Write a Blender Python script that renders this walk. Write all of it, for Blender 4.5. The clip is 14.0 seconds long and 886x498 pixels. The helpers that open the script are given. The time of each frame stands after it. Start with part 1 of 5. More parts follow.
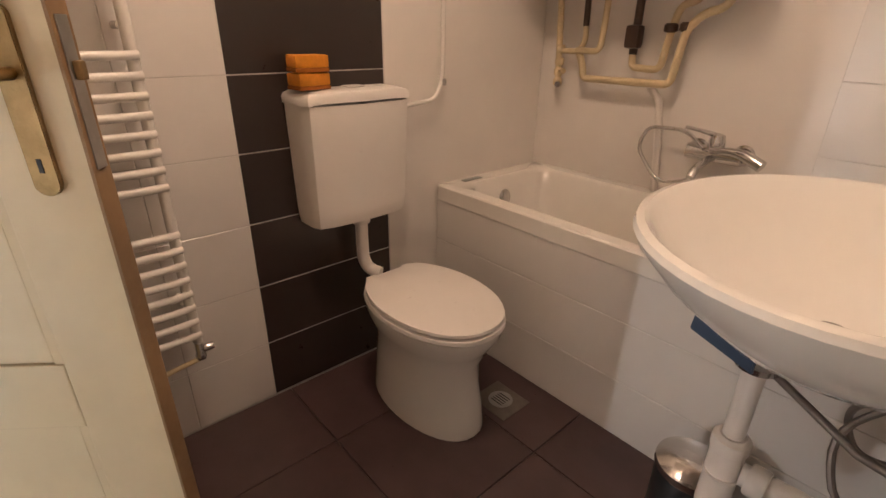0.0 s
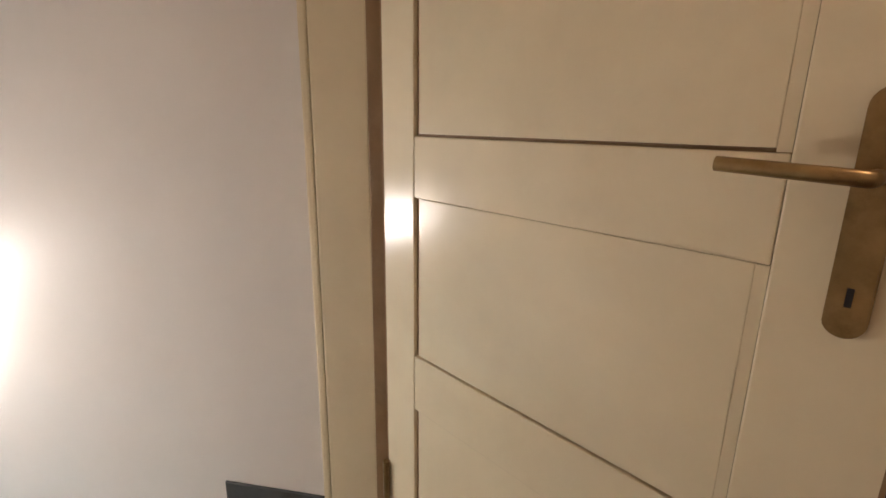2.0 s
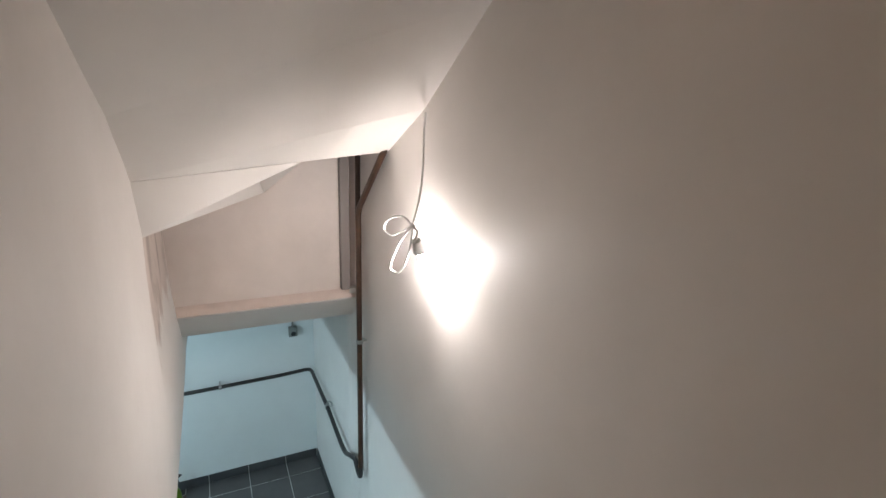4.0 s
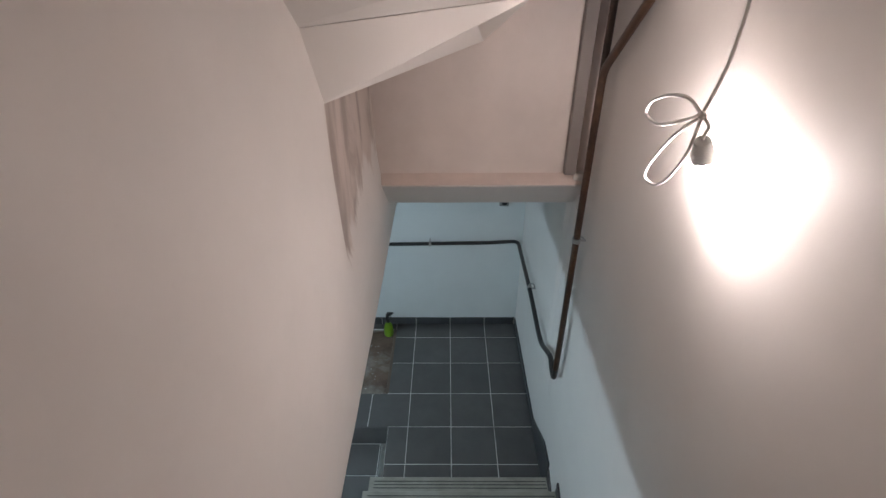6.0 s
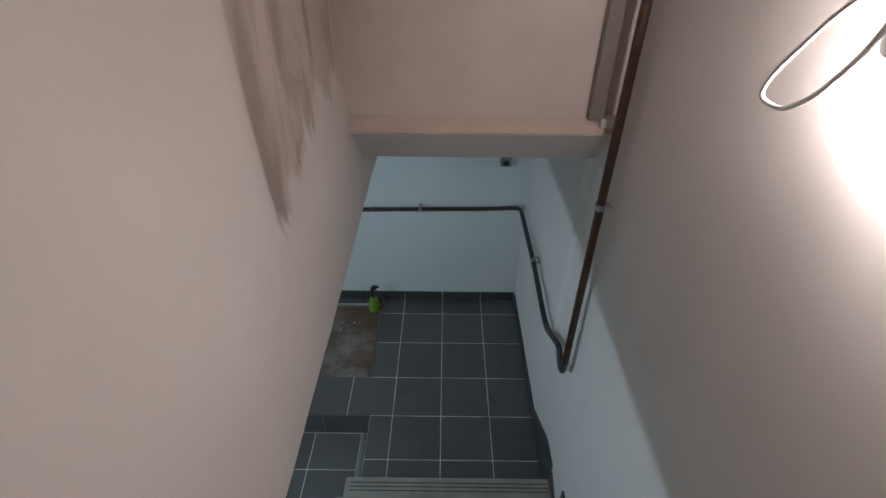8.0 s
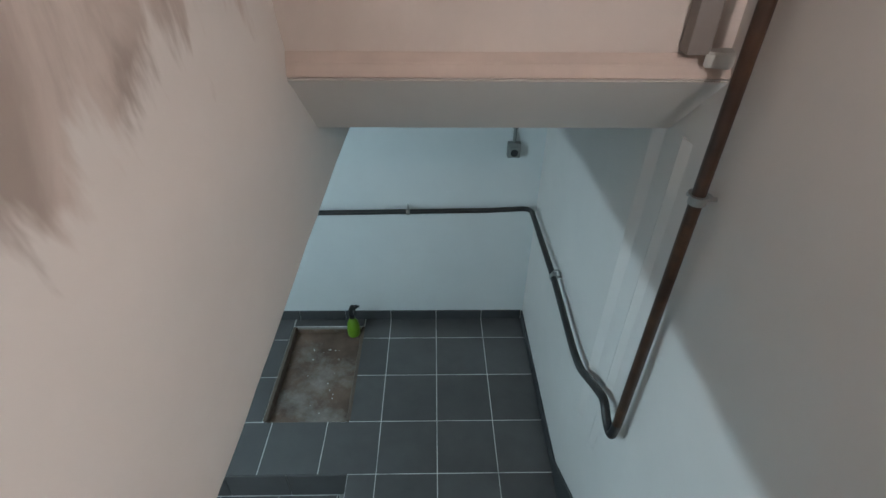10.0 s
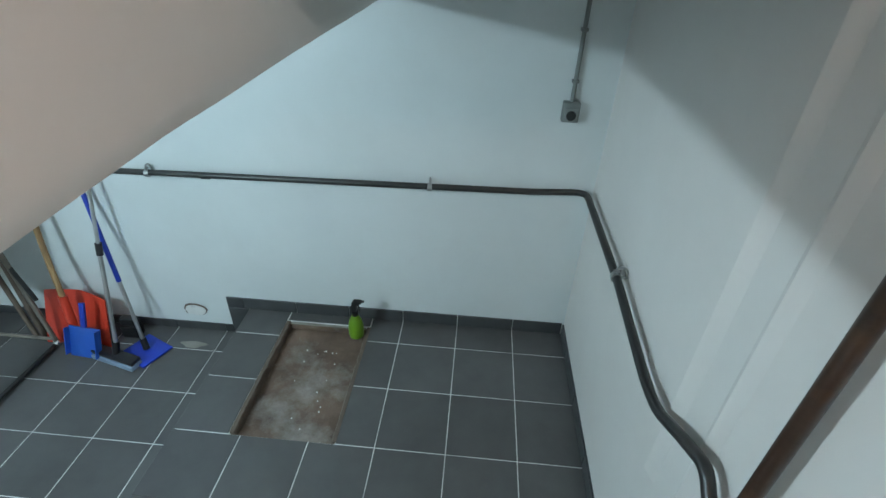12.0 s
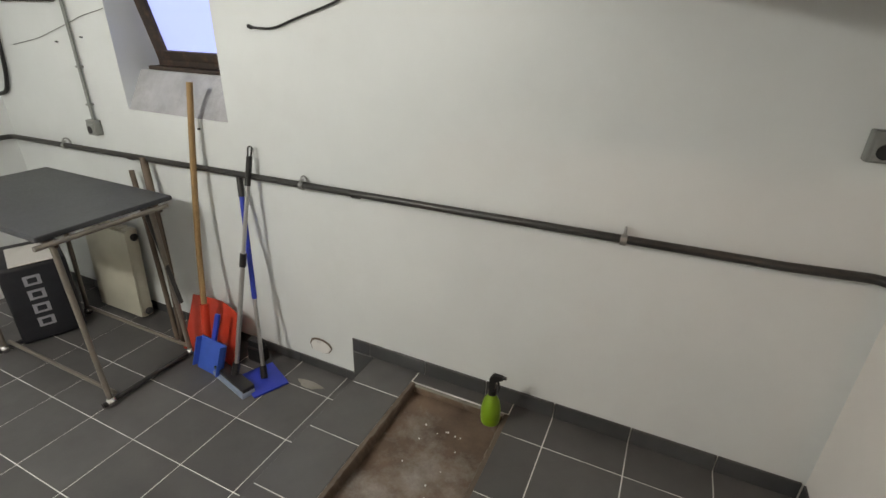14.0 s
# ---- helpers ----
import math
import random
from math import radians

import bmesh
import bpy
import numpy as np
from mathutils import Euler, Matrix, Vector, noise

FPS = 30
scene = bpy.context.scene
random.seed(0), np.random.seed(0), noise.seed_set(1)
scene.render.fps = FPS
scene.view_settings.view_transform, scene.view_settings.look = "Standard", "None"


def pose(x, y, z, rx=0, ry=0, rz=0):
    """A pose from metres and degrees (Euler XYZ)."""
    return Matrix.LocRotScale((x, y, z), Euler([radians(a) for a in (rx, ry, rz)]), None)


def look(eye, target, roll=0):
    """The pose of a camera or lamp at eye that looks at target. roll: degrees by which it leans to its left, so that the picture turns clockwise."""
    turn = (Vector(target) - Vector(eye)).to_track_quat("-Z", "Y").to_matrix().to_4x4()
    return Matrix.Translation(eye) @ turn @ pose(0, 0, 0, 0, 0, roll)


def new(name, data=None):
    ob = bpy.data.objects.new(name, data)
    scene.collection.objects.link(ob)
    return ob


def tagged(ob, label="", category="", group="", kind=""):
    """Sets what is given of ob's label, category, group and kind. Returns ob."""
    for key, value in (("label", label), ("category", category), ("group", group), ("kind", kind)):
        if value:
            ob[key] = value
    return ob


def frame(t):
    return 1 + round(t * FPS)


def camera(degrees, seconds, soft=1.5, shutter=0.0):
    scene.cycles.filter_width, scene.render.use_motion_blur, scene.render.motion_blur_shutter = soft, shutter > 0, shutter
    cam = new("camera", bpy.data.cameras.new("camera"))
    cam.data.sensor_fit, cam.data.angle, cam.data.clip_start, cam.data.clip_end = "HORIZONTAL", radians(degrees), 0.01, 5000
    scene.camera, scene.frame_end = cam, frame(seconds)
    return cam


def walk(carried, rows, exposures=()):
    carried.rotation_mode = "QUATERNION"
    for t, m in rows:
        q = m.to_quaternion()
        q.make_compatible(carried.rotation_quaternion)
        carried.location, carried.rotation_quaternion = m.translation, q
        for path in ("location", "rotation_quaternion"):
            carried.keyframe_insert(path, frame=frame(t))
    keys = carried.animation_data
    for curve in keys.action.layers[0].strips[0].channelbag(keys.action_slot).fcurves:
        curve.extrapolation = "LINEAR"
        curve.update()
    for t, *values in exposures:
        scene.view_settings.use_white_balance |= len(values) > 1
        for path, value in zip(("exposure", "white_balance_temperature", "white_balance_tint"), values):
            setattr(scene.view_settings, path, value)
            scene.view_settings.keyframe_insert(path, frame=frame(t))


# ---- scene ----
cam = camera(84.9, 14.0)
PATH = [
    (0, (-1.407, -0.381, 1.216), (-0.045, -1.596, 0.398), 0.9),
    (0.5, (-1.389, -0.311, 1.224), (0.261, -1.215, 0.544), 1.0),
    (1, (-1.365, -0.239, 1.23), (0.464, -0.782, 0.632), 1.2),
    (1.5, (-1.279, -0.169, 1.209), (0.639, -0.315, 0.661), 1.1),
    (2, (-1.078, -0.083, 1.204), (0.825, 0.27, 0.701), 0.8),
    (2.5, (-1.0, -0.005, 1.198), (0.815, 0.764, 0.789), 0.9),
    (3, (-0.857, 0.069, 1.166), (0.644, 1.339, 0.798), 2.3),
    (3.5, (-0.831, 0.136, 1.192), (0.366, 1.684, 0.779), 2.7),
    (4, (-0.739, 0.283, 1.175), (0.114, 2.022, 0.677), 2.0),
    (6.3, (-0.617, 0.893, 1.105), (-0.665, 2.551, -0.013), -0.2),
    (6.5, (-0.608, 0.939, 1.085), (-0.662, 2.579, -0.059), -0.0),
    (7, (-0.635, 1.002, 1.038), (-0.65, 2.623, -0.134), 0.3),
    (7.5, (-0.617, 1.134, 0.96), (-0.619, 2.746, -0.224), 0.1),
    (8, (-0.595, 1.236, 0.87), (-0.603, 2.854, -0.306), 0.4),
    (8.5, (-0.607, 1.376, 0.757), (-0.626, 2.989, -0.425), 0.2),
    (8.7, (-0.634, 1.457, 0.737), (-0.644, 3.057, -0.464), -1.5),
    (11, (-0.597, 1.97, 0.268), (-0.551, 3.625, -0.855), 2.9),
    (11.5, (-0.555, 2.085, 0.159), (-0.588, 3.74, -0.963), 2.5),
    (12, (-0.566, 2.212, 0.052), (-0.678, 3.869, -1.061), 2.0),
    (12.5, (-0.625, 2.331, -0.051), (-0.809, 4.0, -1.137), 2.1),
    (13, (-0.636, 2.443, -0.171), (-0.978, 4.114, -1.215), 2.3),
    (13.5, (-0.631, 2.523, -0.217), (-1.144, 4.187, -1.2), 2.4),
    (14, (-0.704, 2.626, -0.33), (-1.462, 4.274, -1.173), 1.5),
]
EXPOSURES = [
    (0.0, 2.05, 6350, 12), (1.0, 2.08, 6350, 12), (1.8, 1.68, 6500, 12), (2.5, 1.12, 6650, 16), (3.0, 0.82, 6550, 15), (4.0, 0.36, 6450, 13),
    (6.5, -0.24, 6700, 22), (7.5, -0.45, 6650, 22), (8.5, -0.72, 6650, 20), (11.0, 0.40, 6400, 14), (12.0, 0.45, 6600, 14), (13.0, 0.44, 7900, 25), (14.0, 0.36, 9700, 36),
]
walk(cam, [(t, look(eye, target, roll)) for t, eye, target, roll in PATH], EXPOSURES)

# ---- world and light ----
world = bpy.data.worlds.new("world")
scene.world = world
world.use_nodes = True
_sky = world.node_tree.nodes.new("ShaderNodeTexSky")
_sky.sky_type, _sky.sun_disc, _sky.sun_elevation, _sky.sun_rotation = "NISHITA", False, radians(40), radians(160)
world.node_tree.links.new(_sky.outputs[0], world.node_tree.nodes["Background"].inputs[0])
world.node_tree.nodes["Background"].inputs[1].default_value = 0.12

BULB_POWER = 420.0
BATH_POWER = 19.5
CELLAR_POWER = 700.0


# ---- materials ----
def material(name):
    m = bpy.data.materials.new(name)
    m.use_nodes = True
    return m, m.node_tree, m.node_tree.nodes["Principled BSDF"]


def node(tree, kind, **inputs):
    n = tree.nodes.new(kind)
    for key, value in inputs.items():
        n.inputs[key.replace("_", " ")].default_value = value
    return n


def surface(name, color, rough=0.5, metal=0.0, vary=0.12, scale=3.0, fine=60.0, bump=0.15, dist=0.002, dirt=None, dirt_amount=0.0, coat=0.0, piece=0.0, tint=None, spec=None, dirt_scale=1.3, stretch=0.0):
    """A surface with stains at a large scale and grain at a fine one."""
    m, tree, bsdf = material(name)
    link = tree.links.new
    pos = tree.nodes.new("ShaderNodeNewGeometry").outputs["Position"]
    big = node(tree, "ShaderNodeTexNoise", Scale=scale, Detail=6.0, Roughness=0.6)
    small = node(tree, "ShaderNodeTexNoise", Scale=fine, Detail=4.0, Roughness=0.65)
    link(pos, big.inputs["Vector"])
    link(pos, small.inputs["Vector"])
    ramp = tree.nodes.new("ShaderNodeMapRange")
    ramp.inputs[1].default_value, ramp.inputs[2].default_value = 0.3, 0.7
    ramp.inputs[3].default_value, ramp.inputs[4].default_value = 1.0 - vary, 1.0 + vary * 0.4
    link(big.outputs[0], ramp.inputs[0])
    mul = tree.nodes.new("ShaderNodeVectorMath")
    mul.operation = "SCALE"
    mul.inputs[0].default_value = color
    link(ramp.outputs[0], mul.inputs["Scale"])
    out = mul.outputs[0]
    if dirt:
        mask = node(tree, "ShaderNodeTexNoise", Scale=dirt_scale, Detail=8.0, Roughness=0.7)
        if stretch:
            squash = tree.nodes.new("ShaderNodeVectorMath")
            squash.operation = "MULTIPLY"
            squash.inputs[1].default_value = (1.0, 1.0, stretch)
            link(pos, squash.inputs[0])
            link(squash.outputs[0], mask.inputs["Vector"])
        else:
            link(pos, mask.inputs["Vector"])
        cut = tree.nodes.new("ShaderNodeMapRange")
        cut.inputs[1].default_value, cut.inputs[2].default_value = 0.5, 0.72
        cut.inputs[4].default_value = dirt_amount
        link(mask.outputs[0], cut.inputs[0])
        mix = tree.nodes.new("ShaderNodeMix")
        mix.data_type = "RGBA"
        link(cut.outputs[0], mix.inputs[0])
        link(out, mix.inputs[6])
        mix.inputs[7].default_value = (*dirt, 1)
        out = mix.outputs[2]
    if piece:
        info = tree.nodes.new("ShaderNodeObjectInfo")
        r = tree.nodes.new("ShaderNodeMapRange")
        r.inputs[3].default_value, r.inputs[4].default_value = 1 - piece, 1 + piece
        link(info.outputs["Random"], r.inputs[0])
        m2 = tree.nodes.new("ShaderNodeVectorMath")
        m2.operation = "SCALE"
        link(out, m2.inputs[0])
        link(r.outputs[0], m2.inputs["Scale"])
        out = m2.outputs[0]
    link(out, bsdf.inputs["Base Color"])
    rr = tree.nodes.new("ShaderNodeMapRange")
    rr.inputs[3].default_value, rr.inputs[4].default_value = max(rough - 0.08, 0.02), min(rough + 0.1, 1)
    link(small.outputs[0], rr.inputs[0])
    link(rr.outputs[0], bsdf.inputs["Roughness"])
    bsdf.inputs["Metallic"].default_value = metal
    if spec is not None:
        bsdf.inputs["Specular IOR Level"].default_value = spec
    if coat:
        bsdf.inputs["Coat Weight"].default_value = coat
        bsdf.inputs["Coat Roughness"].default_value = 0.08
    if bump:
        b = node(tree, "ShaderNodeBump", Strength=bump, Distance=dist)
        link(small.outputs[0], b.inputs["Height"])
        b2 = node(tree, "ShaderNodeBump", Strength=bump, Distance=dist * 4)
        link(big.outputs[0], b2.inputs["Height"])
        link(b.outputs[0], b2.inputs["Normal"])
        link(b2.outputs[0], bsdf.inputs["Normal"])
    return m


def glow(name, color, strength):
    m, tree, bsdf = material(name)
    bsdf.inputs["Base Color"].default_value = (*color, 1)
    bsdf.inputs["Emission Color"].default_value = (*color, 1)
    bsdf.inputs["Emission Strength"].default_value = strength
    return m


def stained_wall():
    """Plaster with a streaked brown stain in one corner, under the winder."""
    m = surface("stair_wall_plaster", (0.74, 0.70, 0.665), rough=0.55, vary=0.06, scale=2.0, fine=35, bump=0.14, dist=0.003, dirt=(0.62, 0.565, 0.52), dirt_amount=0.25, dirt_scale=1.1)
    tree = m.node_tree
    link = tree.links.new
    bsdf = tree.nodes["Principled BSDF"]
    base = bsdf.inputs["Base Color"].links[0].from_socket
    pos = tree.nodes.new("ShaderNodeNewGeometry").outputs["Position"]
    squash = tree.nodes.new("ShaderNodeVectorMath")
    squash.operation = "MULTIPLY"
    squash.inputs[1].default_value = (1.0, 1.0, 0.30)
    link(pos, squash.inputs[0])
    streak = node(tree, "ShaderNodeTexNoise", Scale=5.5, Detail=6.0, Roughness=0.55, Distortion=0.6)
    link(squash.outputs[0], streak.inputs["Vector"])
    wobble = node(tree, "ShaderNodeTexNoise", Scale=13.0, Detail=4.0, Roughness=0.6)
    link(squash.outputs[0], wobble.inputs["Vector"])
    xyz = tree.nodes.new("ShaderNodeSeparateXYZ")
    link(pos, xyz.inputs[0])

    def fn(kind, a, b):
        n = tree.nodes.new("ShaderNodeMath")
        n.operation = kind
        for i, v in enumerate((a, b)):
            if isinstance(v, (int, float)):
                n.inputs[i].default_value = v
            elif v is not None:
                link(v, n.inputs[i])
        return n.outputs[0]

    def ramp(v, a, b):
        n = tree.nodes.new("ShaderNodeMapRange")
        n.interpolation_type = "SMOOTHSTEP"
        n.inputs[1].default_value, n.inputs[2].default_value = a, b
        link(v, n.inputs[0])
        return n.outputs[0]
    # the foot of the stain hangs in tongues
    tongue = fn("MULTIPLY", fn("SUBTRACT", wobble.outputs[0], 0.5), 0.55)
    z = fn("ADD", xyz.outputs["Z"], tongue)
    rise = fn("MULTIPLY", fn("ABSOLUTE", fn("SUBTRACT", xyz.outputs["Y"], 2.22), None), 0.18)
    mask = fn("MULTIPLY", ramp(xyz.outputs["Y"], 2.075, 2.115), ramp(fn("SUBTRACT", z, rise), 0.27, 0.36))
    dark = ramp(streak.outputs[0], 0.44, 0.62)
    tone = tree.nodes.new("ShaderNodeMix")
    tone.data_type = "RGBA"
    link(dark, tone.inputs[0])
    tone.inputs[6].default_value, tone.inputs[7].default_value = (0.58, 0.49, 0.44, 1), (0.30, 0.235, 0.20, 1)
    mix = tree.nodes.new("ShaderNodeMix")
    mix.data_type = "RGBA"
    link(fn("MULTIPLY", mask, 0.85), mix.inputs[0])
    link(base, mix.inputs[6])
    link(tone.outputs[2], mix.inputs[7])
    link(mix.outputs[2], bsdf.inputs["Base Color"])
    return m


PLASTER = surface("white_plaster", (0.74, 0.70, 0.665), rough=0.55, vary=0.05, scale=2.0, fine=35, bump=0.12, dist=0.003)
CELLAR_WALL = surface("cellar_paint", (0.70, 0.73, 0.725), rough=0.5, vary=0.06, scale=1.6, fine=30, bump=0.15, dist=0.003, dirt=(0.55, 0.53, 0.5), dirt_amount=0.15)
STAIR_WALL = stained_wall()
BATH_TILE = surface("white_wall_tile", (0.72, 0.69, 0.66), rough=0.12, vary=0.03, scale=3, fine=8, bump=0.05, coat=0.4, piece=0.02)
BATH_PAINT = surface("washable_wall_paint", (0.72, 0.68, 0.64), rough=0.4, vary=0.04, scale=3, fine=30, bump=0.06)
DARK_TILE = surface("dark_brown_wall_tile", (0.034, 0.023, 0.019), rough=0.3, vary=0.08, scale=3, fine=20, bump=0.0, piece=0.08)
BROWN_FLOOR = surface("brown_floor_tile", (0.072, 0.043, 0.043), rough=0.3, vary=0.25, scale=6, fine=90, bump=0.1, piece=0.08)
GREY_FLOOR = surface("slate_grey_floor_tile", (0.092, 0.088, 0.088), rough=0.42, vary=0.2, scale=5, fine=110, bump=0.15, piece=0.12, dirt=(0.11, 0.11, 0.11), dirt_amount=0.35)
GROUT = surface("light_grout", (0.76, 0.75, 0.73), rough=0.9, vary=0.15, scale=9, fine=80, dirt=(0.10, 0.10, 0.10), dirt_amount=0.95, dirt_scale=4.5)
GROUT_DARK = surface("brown_grout", (0.13, 0.10, 0.09), rough=0.9, vary=0.2, scale=9)
GROUT_WHITE = surface("white_grout", (0.60, 0.58, 0.55), rough=0.8, vary=0.1, scale=9)
DOOR_PAINT = surface("cream_gloss_paint", (0.74, 0.645, 0.455), rough=0.22, vary=0.08, scale=3, fine=25, bump=0.2, dist=0.0015, dirt=(0.55, 0.43, 0.26), dirt_amount=0.25)
# worn brown of the closing edge; also paints the shade in the panel grooves
WORN_SHADE_BROWN = surface("brown_wear_and_shade", (0.29, 0.18, 0.09), rough=0.4, vary=0.25, scale=5, fine=50, dirt=(0.42, 0.30, 0.16), dirt_amount=0.3, dirt_scale=12)
BRASS = surface("worn_brass", (0.34, 0.235, 0.11), rough=0.32, metal=0.9, vary=0.35, scale=20, fine=120, dirt=(0.12, 0.08, 0.04), dirt_amount=0.6, dirt_scale=14)
CERAMIC = surface("white_ceramic", (0.83, 0.81, 0.77), rough=0.08, vary=0.02, scale=3, fine=6, bump=0.0, coat=0.6)
ACRYLIC = surface("bath_enamel", (0.76, 0.73, 0.68), rough=0.12, vary=0.05, scale=4, fine=8, bump=0.0, coat=0.4)
PLASTIC = surface("white_plastic", (0.78, 0.74, 0.70), rough=0.3, vary=0.03, scale=5, fine=30, bump=0.02)
ENAMEL = surface("white_radiator_enamel", (0.78, 0.75, 0.71), rough=0.2, vary=0.05, scale=8, bump=0.03)
CHROME = surface("chrome", (0.62, 0.61, 0.6), rough=0.14, metal=1.0, vary=0.15, scale=10, bump=0.0)
OLD_PAINTED_PIPE = surface("cream_painted_pipe", (0.62, 0.50, 0.31), rough=0.35, vary=0.2, scale=12, dirt=(0.45, 0.30, 0.15), dirt_amount=0.4, dirt_scale=9)
RUSTY_PIPE = surface("brown_painted_pipe", (0.052, 0.025, 0.015), rough=0.35, vary=0.4, scale=14, dirt=(0.15, 0.07, 0.025), dirt_amount=0.5, dirt_scale=5)
DARK_PIPE = surface("dark_grey_painted_pipe", (0.027, 0.027, 0.027), rough=0.35, vary=0.3, scale=10, dirt=(0.07, 0.04, 0.025), dirt_amount=0.35, dirt_scale=6)
DRAIN_METAL = surface("dull_stained_steel", (0.22, 0.19, 0.17), rough=0.5, metal=0.6, vary=0.3, scale=14)
ZINC = surface("zinc_clip", (0.45, 0.45, 0.44), rough=0.35, metal=0.9, vary=0.2, scale=20)
CONCRETE = surface("worn_concrete", (0.30, 0.285, 0.25), rough=0.8, vary=0.25, scale=6, fine=120, bump=0.4, dirt=(0.13, 0.12, 0.10), dirt_amount=0.5, dirt_scale=8)
HATCH = surface("bare_brown_concrete", (0.165, 0.105, 0.075), rough=0.75, vary=0.5, scale=5, fine=60, bump=0.6, dist=0.004, dirt=(0.36, 0.35, 0.33), dirt_amount=0.75, dirt_scale=2.6)
WOOD = surface("ash_wood_handle", (0.33, 0.185, 0.08), rough=0.5, vary=0.25, scale=9, fine=60)
OLD_WOOD = surface("grey_brown_wood", (0.14, 0.10, 0.075), rough=0.7, vary=0.3, scale=9, fine=60)
RED_PLASTIC = surface("red_plastic", (0.62, 0.045, 0.02), rough=0.4, vary=0.12, scale=6)
BLUE_PLASTIC = surface("blue_plastic", (0.012, 0.045, 0.42), rough=0.4, vary=0.12, scale=6)
BLACK_PLASTIC = surface("black_plastic", (0.015, 0.015, 0.016), rough=0.4, vary=0.15, scale=10)
GREY_PLASTIC = surface("grey_plastic", (0.22, 0.23, 0.22), rough=0.5, vary=0.15, scale=10)
GREEN_PLASTIC = surface("lime_green_plastic", (0.14, 0.29, 0.015), rough=0.35, vary=0.08, scale=10)
HOLDER_GREY = surface("light_grey_plastic", (0.50, 0.51, 0.50), rough=0.45, vary=0.1, scale=10)
SOCKET_GREY = surface("dusty_grey_plastic", (0.27, 0.28, 0.27), rough=0.55, vary=0.25, scale=30)
ALU = surface("aluminium_pole", (0.5, 0.5, 0.5), rough=0.3, metal=0.85, vary=0.1, scale=10)
TABLE_STEEL = surface("worn_brown_grey_steel", (0.23, 0.20, 0.17), rough=0.4, metal=0.3, vary=0.3, scale=9, dirt=(0.12, 0.07, 0.04), dirt_amount=0.5, dirt_scale=9)
TABLETOP = surface("dark_grey_laminate", (0.034, 0.036, 0.043), rough=0.3, vary=0.25, scale=6, fine=70)
SPONGE = surface("orange_sponge", (0.72, 0.27, 0.02), rough=0.95, vary=0.2, scale=30, fine=300, bump=0.7)
SPONGE_DARK = surface("dark_orange_scourer", (0.38, 0.12, 0.01), rough=0.95, vary=0.2, scale=30, fine=300, bump=0.7)
BLUE_PLATE = surface("blue_label", (0.03, 0.06, 0.12), rough=0.5, vary=0.1)
CABLE = surface("white_cable", (0.75, 0.74, 0.72), rough=0.4, vary=0.05)
FRAME_WOOD = surface("dark_window_wood", (0.035, 0.018, 0.013), rough=0.5, vary=0.4, scale=10, dirt=(0.26, 0.14, 0.07), dirt_amount=0.35, dirt_scale=12)
SPEAKER_CLOTH = surface("black_vinyl", (0.012, 0.013, 0.018), rough=0.5, vary=0.3, scale=12)
PLASTIC_BAG = surface("silver_print", (0.35, 0.36, 0.40), rough=0.3, vary=0.2)
PINK_WALL = surface("faintly_pink_plaster", (0.70, 0.615, 0.565), rough=0.6, vary=0.10, scale=2.5, fine=40, bump=0.15, dist=0.003, dirt=(0.52, 0.43, 0.38), dirt_amount=0.35, dirt_scale=2.0)
PINK_PLASTER = surface("pinkish_plaster", (0.66, 0.55, 0.49), rough=0.7, vary=0.15, scale=4, fine=50, bump=0.2)
TRUNK_GREY = surface("taupe_trunking", (0.25, 0.215, 0.20), rough=0.6, vary=0.12, scale=5)
RAD_CREAM = surface("cream_radiator", (0.60, 0.57, 0.47), rough=0.35, vary=0.1, scale=5)
SKIRT_TILE = surface("grey_skirting_tile", (0.060, 0.062, 0.065), rough=0.4, vary=0.2, scale=6, fine=90, piece=0.12)
BULB_GLOW = glow("bulb_glow", (1.0, 0.94, 0.89), BULB_POWER)
BATH_GLOW = glow("bathroom_lamp_glow", (1.0, 0.71, 0.50), BATH_POWER)
TUBE_GLOW = glow("tube_glow", (0.62, 0.89, 1.0), CELLAR_POWER)
PANE = glow("frosted_pane", (0.30, 0.48, 1.0), 0.62)
SILL = surface("dirty_sill_plaster", (0.44, 0.44, 0.45), rough=0.7, vary=0.25, scale=6, fine=40, bump=0.25, dirt=(0.24, 0.23, 0.23), dirt_amount=0.7, dirt_scale=7)
FOAM = surface("pale_blue_foam", (0.22, 0.29, 0.38), rough=0.8, vary=0.15, scale=20, fine=200, bump=0.3)
PAN_BLUE = surface("mid_blue_plastic", (0.018, 0.10, 0.46), rough=0.4, vary=0.12, scale=6)


# ---- mesh helpers ----
def finish(bm, name, mat, parent=None, label="", smooth=False, kind=""):
    bmesh.ops.recalc_face_normals(bm, faces=bm.faces[:])
    me = bpy.data.meshes.new(name)
    bm.to_mesh(me)
    bm.free()
    me.materials.append(mat)
    if smooth:
        for p in me.polygons:
            p.use_smooth = True
        me.set_sharp_from_angle(angle=radians(40))
    ob = new(name, me)
    ob.parent = parent
    return tagged(ob, label=label, kind=kind)


def part(name, bm, mat, parent, label="", smooth=False):
    return finish(bm, name, mat, parent, label, smooth)


def thing(name, x, y, z, label, category, rz=0.0, group="", rx=0.0, ry=0.0):
    ob = new(name)
    ob.empty_display_size = 0.1
    ob.matrix_world = pose(x, y, z, rx, ry, rz)
    return tagged(ob, label, category, group)


def structure(name, bm, mat, smooth=False):
    return finish(bm, name, mat, None, "", smooth, "structure")


